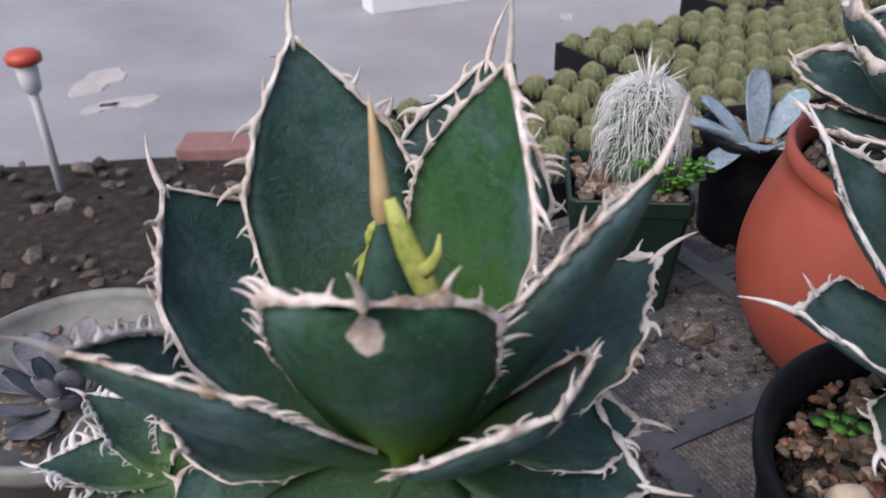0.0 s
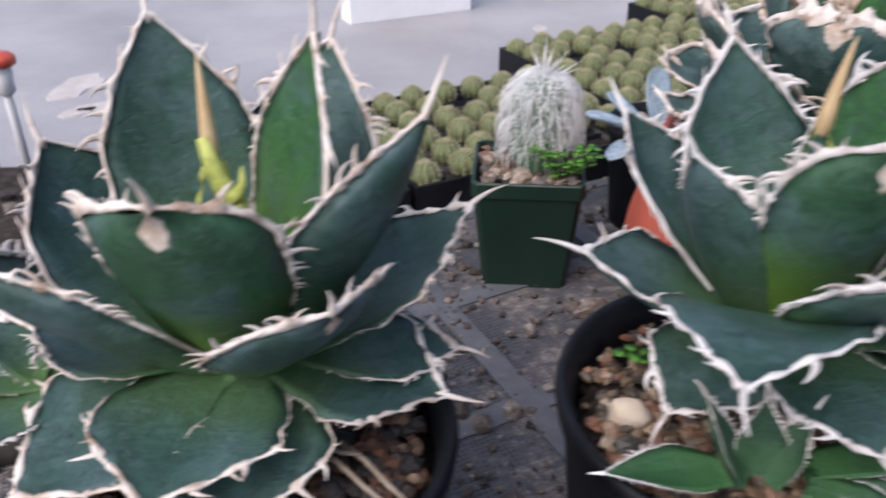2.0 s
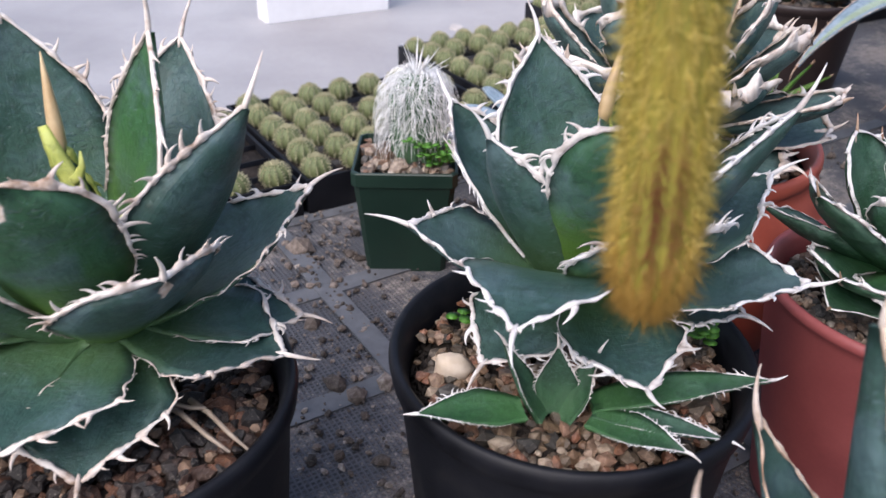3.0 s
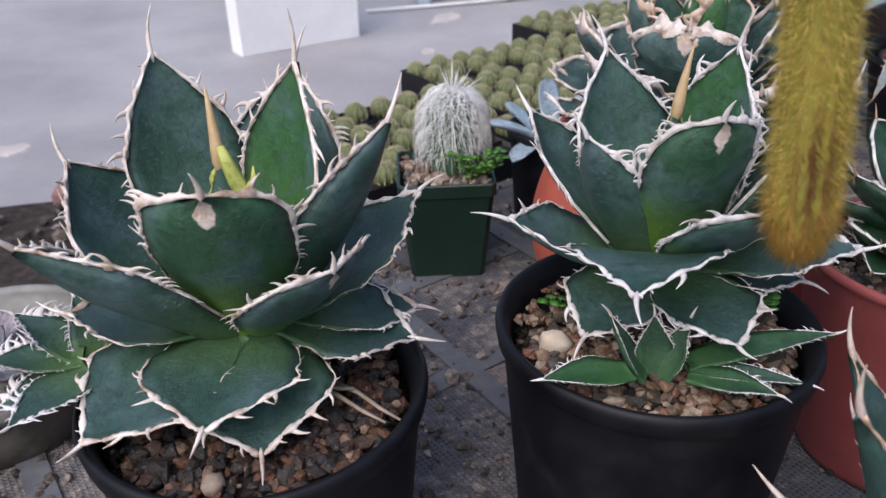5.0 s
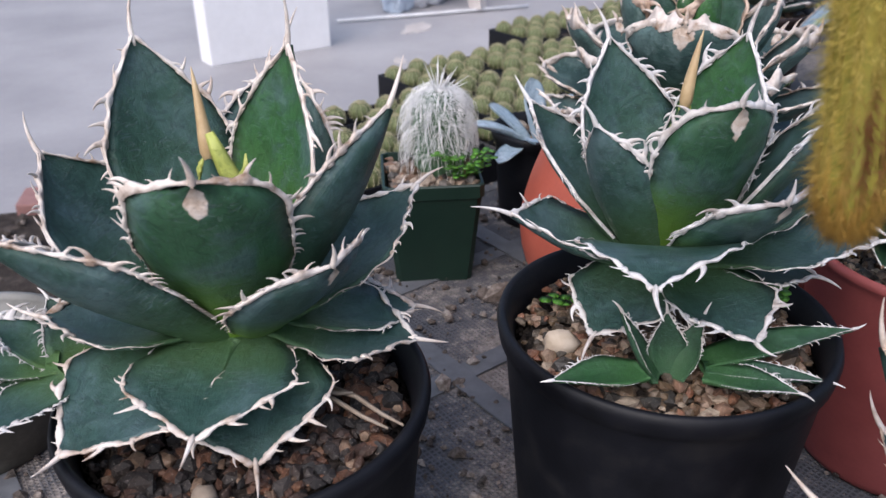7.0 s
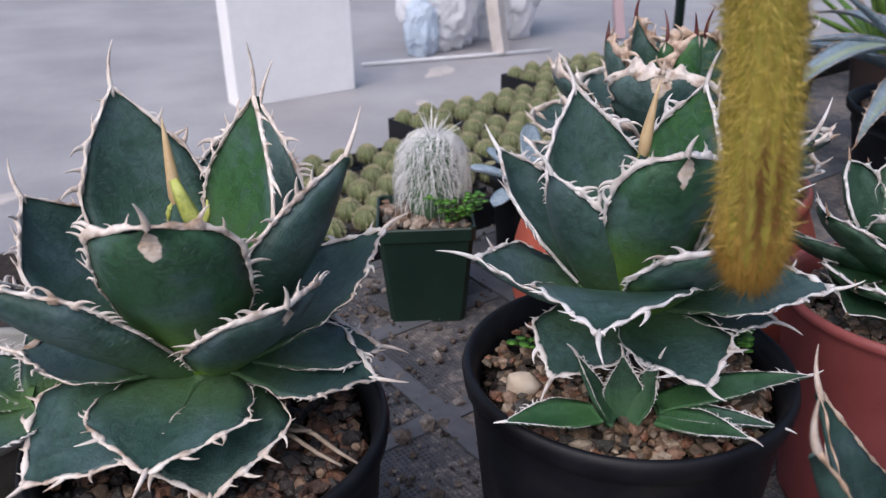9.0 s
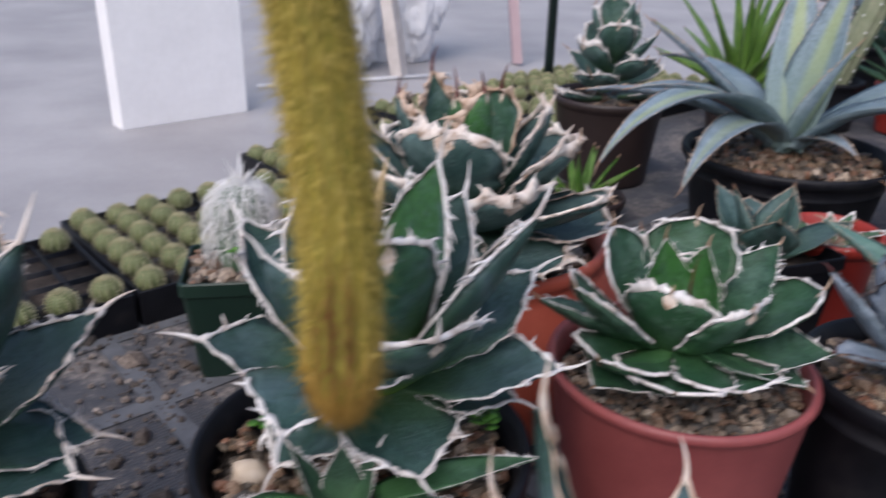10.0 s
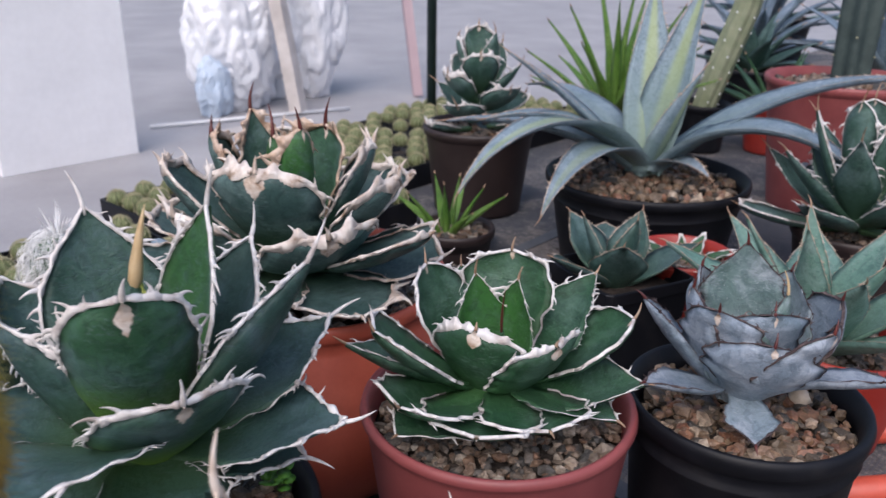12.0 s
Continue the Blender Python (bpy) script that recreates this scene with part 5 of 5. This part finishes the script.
agave("agave", (1.72, 1.30, 0.115), rosette(16, 123, 0.18, 0.2, 0.05, 5, 78, 0.5, 40, 30, 0.0, 0.0), "distant blue-green agave with spreading leaves", (PALE_H, None, SPINE_BROWN), 124, "striped agaves", spine_len=0.01, shape=STRAPLIKE, thick=0.004, nv=6, ns=14)


for x, y, r, h, seed, leaf, length in ((1.30, 1.27, 0.085, 0.12, 141, GREEN_C, 0.13), (1.52, 1.16, 0.09, 0.13, 143, BLUE_E, 0.2), (1.60, 1.62, 0.10, 0.13, 145, BLUE_E, 0.24), (1.95, 1.55, 0.11, 0.14, 147, PALE_H, 0.22), (1.88, 1.95, 0.12, 0.14, 149, GREEN_C, 0.24)):
    round_pot("plant_pot", (x, y, 0), r, h, BLACK_PLASTIC, "black plastic pot far along the bench", "black nursery pots")
    gravel("pot_gravel", (x, y, h - 0.012), r - 0.012, 200, 0.008, GRIT_C, "tan grit in a far black pot", seed)
    agave("agave", (x, y, h - 0.01), rosette(14, seed, length, length, 0.052, 8, 78, 0.5, 35, seed, 0.0, 0.1), "spreading agave far along the bench", (leaf, None, SPINE_BROWN), seed + 1, "striped agaves", spine_len=0.01, shape=STRAPLIKE, thick=0.004, nv=6, ns=12)


# ---- trays of seedling barrel cacti ----
def barrel(at, r, seed):
    th = empty_thing("barrel_cactus", at, "small round yellow-spined barrel cactus seedling", "cactus", "seedling barrel cacti")
    rng = np.random.default_rng(seed)
    n, rows = 48, 12
    verts, faces, spots = [], [], []
    for i in range(rows + 1):
        e = -1.2 + (1.2 + 1.53) * i / rows
        for k in range(n):
            t = 2 * math.pi * k / n
            g = r * (1 + 0.06 * math.cos(12 * t))
            p = Vector((g * math.cos(e) * math.cos(t), g * math.cos(e) * math.sin(t), r * 0.95 * math.sin(e) + r * 0.85))
            verts.append(p)
            if k % 4 == 0 and i > 2:
                spots.append((p, Vector((math.cos(e) * math.cos(t), math.cos(e) * math.sin(t), math.sin(e)))))
    for i in range(rows):
        for k in range(n):
            k2 = (k + 1) % n
            faces.append((i * n + k, i * n + k2, (i + 1) * n + k2, (i + 1) * n + k))
    faces.append(tuple(range(rows * n, rows * n + n)))
    mesh_ob("body", verts, faces, BARREL, th)
    parts = []
    for p, d in spots:
        for k in range(5):
            q = (d + Vector(rng.normal(0, 0.55, 3))).normalized()
            parts.append(tube([p - d * 0.0004, p + q * r * rng.uniform(0.14, 0.26)], [0.0004, 0.0001], 3, caps=False))
    crown = Vector((0, 0, r * 1.78))
    for k in range(60):
        q = Vector((*rng.normal(0, 0.5, 2), 1)).normalized()
        s = crown + Vector((*rng.normal(0, 0.16 * r, 2), 0))
        parts.append(tube([s, s + q * r * 0.22], [0.0006, 0.0001], 3, caps=False))
    v, f = join(parts)
    mesh_ob("spine_coat", v, f, WOOL, th, "fine pale yellow spines")
    return th


def cell_tray(at, nx, ny, pitch, turn, label):
    th = empty_thing("seedling_tray", at, label, "plant tray", "seedling trays", turn)
    w, d, h = nx * pitch, ny * pitch, 0.034
    for x0, x1, y0, y1 in ((0, w, 0, 0.003), (0, w, d - 0.003, d), (0, 0.003, 0.003, d - 0.003), (w - 0.003, w, 0.003, d - 0.003)):
        v, f = box(x0, x1, y0, y1, 0, h, 0.0006)
        mesh_ob("wall", v, f, BLACK_PLASTIC, th)
    v, f = box(0.003, w - 0.003, 0.003, d - 0.003, 0.001, 0.025)
    mesh_ob("potting_soil", v, f, SOIL, th)
    for i in range(1, nx):
        v, f = box(i * pitch - 0.001, i * pitch + 0.001, 0.003, d - 0.003, 0.002, 0.031)
        mesh_ob("divider", v, f, BLACK_PLASTIC, th)
    for j in range(1, ny):
        v, f = box(0.003, w - 0.003, j * pitch - 0.001, j * pitch + 0.001, 0.002, 0.03)
        mesh_ob("divider", v, f, BLACK_PLASTIC, th)
    return th


UX, UY = math.cos(radians(29)), math.sin(radians(29))
PITCH = 0.036
KINDS = [barrel((0, 0, 0), 0.0122, 200 + k) for k in range(3)]
used_kinds = 0
for tx, ty, nx, ny in ((-0.061, 0.531, 3, 5), (0.038, 0.586, 7, 6), (0.255, 0.745, 8, 8), (0.455, 0.985, 9, 8), (0.72, 1.16, 9, 8)):
    cell_tray((tx, ty, 0), nx, ny, PITCH, 29, "black plastic cell tray full of barrel cactus seedlings")
    for i in range(nx):
        for j in range(ny):
            if random.random() < (0.75 if nx == 3 else 0.07):
                continue
            a, b = (i + 0.5) * PITCH + random.uniform(-0.002, 0.002), (j + 0.5) * PITCH + random.uniform(-0.002, 0.002)
            m = pose(tx + a * UX - b * UY, ty + a * UY + b * UX, 0.0245 + random.uniform(-0.001, 0.003), random.uniform(-6, 6), random.uniform(-6, 6), random.uniform(0, 360))
            if used_kinds < 3:
                KINDS[used_kinds].matrix_basis = m
            else:
                copy_thing(KINDS[used_kinds % 3], m)
            used_kinds += 1


# ---- planter with echeveria ----
def planter(at):
    th = empty_thing("planter", at, "weathered round plastic planter with a pale rim", "planter", turn=12)
    r, h = 0.074, 0.052
    # The wall below the rim is coloured dark to stand for shade.
    v, f = lathe([(r * 0.84, 0), (r * 0.88, 0.003), (r * 0.97, h - 0.018), (r * 0.975, h - 0.0125), (r * 0.93, h - 0.0125), (r * 0.85, 0.01)], 56)
    mesh_ob("body", v, f, SHADED_PLASTIC, th, "lower wall with shade put into its dark brown colour")
    v, f = lathe([(r * 0.96, h - 0.0125), (r * 1.02, h - 0.0125), (r * 1.04, h - 0.008), (r * 1.04, h - 0.003), (r * 1.025, h), (r * 0.985, h), (r * 0.955, h - 0.004), (r * 0.95, h - 0.012)], 56)
    mesh_ob("rim", v, f, PALE_PLASTIC, th, "pale rolled rim")
    soil_disc(th, r * 0.94, h - 0.016)


planter((-0.190, 0.358, 0))
gravel("pot_gravel", (-0.190, 0.358, 0.037), 0.06, 260, 0.005, GRIT_C, "pinkish grey grit in a pale planter", 45)
agave("echeveria", (-0.192, 0.352, 0.042), rosette(20, 131, 0.044, 0.030, 0.023, 8, 78, 0.35, -20, 0, 0.0, 0.0), "lilac-grey echeveria rosette with pink-tinged fleshy leaves", (ECHEV, None, None), 132, "echeverias", thick=0.006, shape=SPOON, category="succulent", ripple=0.0, nv=6, ns=12)
agave("echeveria", (-0.158, 0.372, 0.041), rosette(12, 133, 0.022, 0.016, 0.012, 8, 78, 0.35, -20, 30, 0.0, 0.0), "small pinkish echeveria rosette in a planter", (ECHEV, None, None), 134, "echeverias", thick=0.006, shape=SPOON, category="succulent", ripple=0.0, nv=6, ns=12)
single_stone((-0.172, 0.262, 0.008), 0.012, WHITE_PAINT, "crumbled white foam lump on the black net", 55, "foam scrap")


# ---- hanging golden stem ----
def hanging_stem():
    at = (0.169, 0.080, 0.243)
    th = empty_thing("monkey_tail_cactus", at, "hanging cactus stem covered in golden bristly spines with a rusty scar", "cactus")
    rng = np.random.default_rng(9)
    r = 0.0078

    def centre(z):
        return Vector((0.004 + 0.004 * math.sin(z * 26 + 0.4) - 0.03 * z, 0.003 * math.sin(z * 17) + 0.17 * z * math.exp(-4 * z), z))
    n, top = 40, 1.35
    zs = [0.0] + [0.0002 + 0.36 * (i / 50) ** 1.25 for i in range(1, 51)] + [0.36 + (top - 0.36) * i / 20 for i in range(1, 21)]
    verts, faces = [], []
    for z in zs:
        c = centre(z)
        rr = r * max(0.0, 1 - max(0, (0.014 - z) / 0.014) ** 2) ** 0.5 + 0.0004
        for k in range(n):
            t = 2 * math.pi * k / n
            g = rr * (1 + 0.05 * math.cos(13 * t))
            verts.append(c + Vector((g * math.cos(t), g * math.sin(t), 0)))
    for i in range(len(zs) - 1):
        for k in range(n):
            k2 = (k + 1) % n
            faces.append((i * n + k, i * n + k2, (i + 1) * n + k2, (i + 1) * n + k))
    faces += [tuple(reversed(range(n))), tuple(range((len(zs) - 1) * n, len(zs) * n))]
    mesh_ob("stem", verts, faces, TAIL_SKIN, th)
    v, f = [], []
    for i in range(36000):
        z = 0.30 * rng.uniform(0, 1) ** 1.25 if i > 900 else 0.014 * rng.uniform(0, 1)
        t = 2 * math.pi * (rng.integers(0, 13) + rng.normal(0, 0.14)) / 13
        end = max(0, (0.014 - z) / 0.014)
        rr = r * max(0.0, 1 - end ** 2) ** 0.5
        out = Vector((math.cos(t), math.sin(t), -1.2 * end)).normalized()
        p = centre(z) + Vector((math.cos(t) * rr, math.sin(t) * rr, 0))
        d = (out + Vector(rng.normal(0, 0.45, 3)) + Vector((0, 0, -0.5))).normalized()
        length = rng.uniform(0.002, 0.0048) if i % 9 else rng.uniform(0.005, 0.0085)
        a = d.orthogonal().normalized() * 0.00013
        b = d.cross(a)
        k = len(v)
        v += [p + a, p - a * 0.5 + b * 0.87, p - a * 0.5 - b * 0.87, p + d * length + Vector((0, 0, -0.0006))]
        f += [(k, k + 1, k + 3), (k + 1, k + 2, k + 3), (k + 2, k, k + 3)]
    mesh_ob("bristles", v, f, NEEDLE, th, "dense golden bristles")
    v, f = tube([(-1.6, 0.076, 1.586), (2.2, 0.076, 1.586)], [0.012, 0.012], 12)
    tagged(mesh_ob("hanging_rail", v, f, POST), "dark steel rail above the bench", "rail", kind="structure")
    return th


hanging_stem()

# ---- floor beyond the bench ----
def stake(at):
    th = empty_thing("sprinkler_stake", at, "white plastic stake with a red cap in dark soil", "garden stake")
    v, f = lathe([(r * 0.84, z * 0.9) for r, z in ((0.010, 0), (0.0105, 0.27), (0.0085, 0.275))], 20)
    mesh_ob("tube", v, f, WHITE_PAINT, th)
    v, f = lathe([(r * 0.84, z * 0.9) for r, z in ((0.012, 0.262), (0.020, 0.268), (0.025, 0.325), (0.022, 0.327))], 24)
    mesh_ob("cup", v, f, WHITE_PAINT, th)
    v, f = lathe([(r * 0.84, z * 0.9) for r, z in ((0.026, 0.323), (0.037, 0.328), (0.038, 0.342), (0.030, 0.350), (0.004, 0.352))], 28)
    mesh_ob("cap", v, f, RED_CAP, th, "red plastic cap")


stake((-0.812, 1.44, -0.425))
v, f = box(-0.1, 0.1, -0.05, 0.05, 0, 0.055, 0.006)
brick = tagged(mesh_ob("brick", v, f, BRICK, smooth=False), "worn pinkish-red brick at the soil edge", "brick")
brick.matrix_world = pose(-0.53, 1.64, -0.425, 0, 0, 4)
v, f = box(-0.232, 0.232, 0, 0.10, 0, 0.95, 0.004)
board = tagged(mesh_ob("foam_board", v, f, BOARD, smooth=False), "upright white foam board standing on concrete", "board")
board.matrix_world = pose(-0.140, 2.87, -0.4, 0, 0, 27.6)


def sack(at, size, seed, mat, label, turn=0):
    rng = np.random.default_rng(seed)
    bm_v, bm_f = ico(6)
    v = []
    for p in bm_v:
        q = Vector(p)
        n = 1 + 0.22 * noise.noise(q * 2.2 + Vector((seed, 0, 0))) + 0.16 * abs(noise.noise(q * 4 + Vector((0, seed, 0)))) + 0.07 * abs(noise.noise(q * 9)) + 0.02 * abs(noise.noise(q * 21))
        v.append((p[0] * n * size[0], p[1] * n * size[1], max(0.0, (p[2] * n * 0.5 + 0.45) * size[2])))
    ob = mesh_ob("sack", v, bm_f, mat)
    ob.matrix_world = pose(*at, 0, 0, turn)
    return tagged(ob, label, "sack", "plastic sacks")


sack((0.47, 3.72, -0.4), (0.20, 0.16, 0.62), 3, SACK, "crumpled white plastic sack on concrete", 25)
sack((0.80, 3.95, -0.4), (0.22, 0.18, 0.85), 9, SACK, "tall slumped white plastic sack on concrete", 10)
sack((0.37, 3.56, -0.4), (0.075, 0.06, 0.26), 6, SACK_BLUE, "small pale blue plastic bundle against a sack", 25)
v, f = tube([(0.72, 3.50, -0.392), (0.60, 3.70, 0.65)], [0.045, 0.045], 4, 0.9)
tagged(mesh_ob("plank", v, f, TIMBER, smooth=False), "pale timber plank leaning on a white sack", "plank")
v, f = tube([(1.34, 3.75, -0.392), (1.26, 3.95, 0.7)], [0.06, 0.06], 4, 0.3)
tagged(mesh_ob("plank", v, f, PINK, smooth=False), "faded pink board leaning upright", "plank")
v, f = tube([(0.10, 3.36, -0.388), (0.95, 3.52, -0.388)], [0.007, 0.007], 8)
tagged(mesh_ob("pipe", v, f, WHITE_PAINT), "white plastic pipe lying on concrete", "pipe")
for x, y, s, k in ((-0.86, 1.95, 0.055, 1), (-0.93, 1.90, 0.035, 2), (0.42, 3.22, 0.075, 3), (-1.02, 2.1, 0.09, 4), (0.30, 2.72, 0.03, 5)):
    rng = np.random.default_rng(300 + k)
    ring = [(s * (1.5 if abs(math.cos(t)) > 0.5 else 1) * rng.uniform(0.6, 1.1) * math.cos(t), s * rng.uniform(0.5, 0.9) * math.sin(t)) for t in [2 * math.pi * i / 14 for i in range(14)]]
    v = [(a, b, 0.004) for a, b in ring] + [(a * 1.05, b * 1.05, 0.0) for a, b in ring]
    f = [tuple(range(14))] + [(14 + i, 14 + (i + 1) % 14, (i + 1) % 14, i) for i in range(14)]
    scrap = tagged(mesh_ob("paper_scrap", v, f, TIMBER, smooth=False), "flat white scrap lying on the concrete floor", "scrap", "floor scraps")
    scrap.matrix_world = pose(x, y, -0.4, 0, 0, 20 * k)
v, f = tube([(0.70, 1.45, -0.001), (0.70, 1.45, 1.56)], [0.0095, 0.0095], 14)
tagged(mesh_ob("steel_post", v, f, POST), "thin dark green steel post at the bench edge", "post", kind="structure")
v, f = tube([(-1.2, 0.076, -0.4), (-1.2, 0.076, 1.586)], [0.0095, 0.0095], 14)
tagged(mesh_ob("steel_post", v, f, POST), "thin dark green steel post holding the rail", "post", kind="structure")


def red_handles():
    th = empty_thing("red_handle", (0.70, 0.29, 0), "pair of orange-red plastic tool handles on the net", "tool handle")
    for a, b in (((-0.035, 0.028, 0.012), (0.17, -0.02, 0.012)), ((-0.085, -0.03, 0.012), (0.15, -0.075, 0.012))):
        a, b = Vector(a), Vector(b)
        v, f = tube([a, a.lerp(b, 0.02), a.lerp(b, 0.5), a.lerp(b, 0.98), b], [0.006, 0.0095, 0.0095, 0.0095, 0.006], 16)
        mesh_ob("grip", v, f, RED_CAP, th)


red_handles()
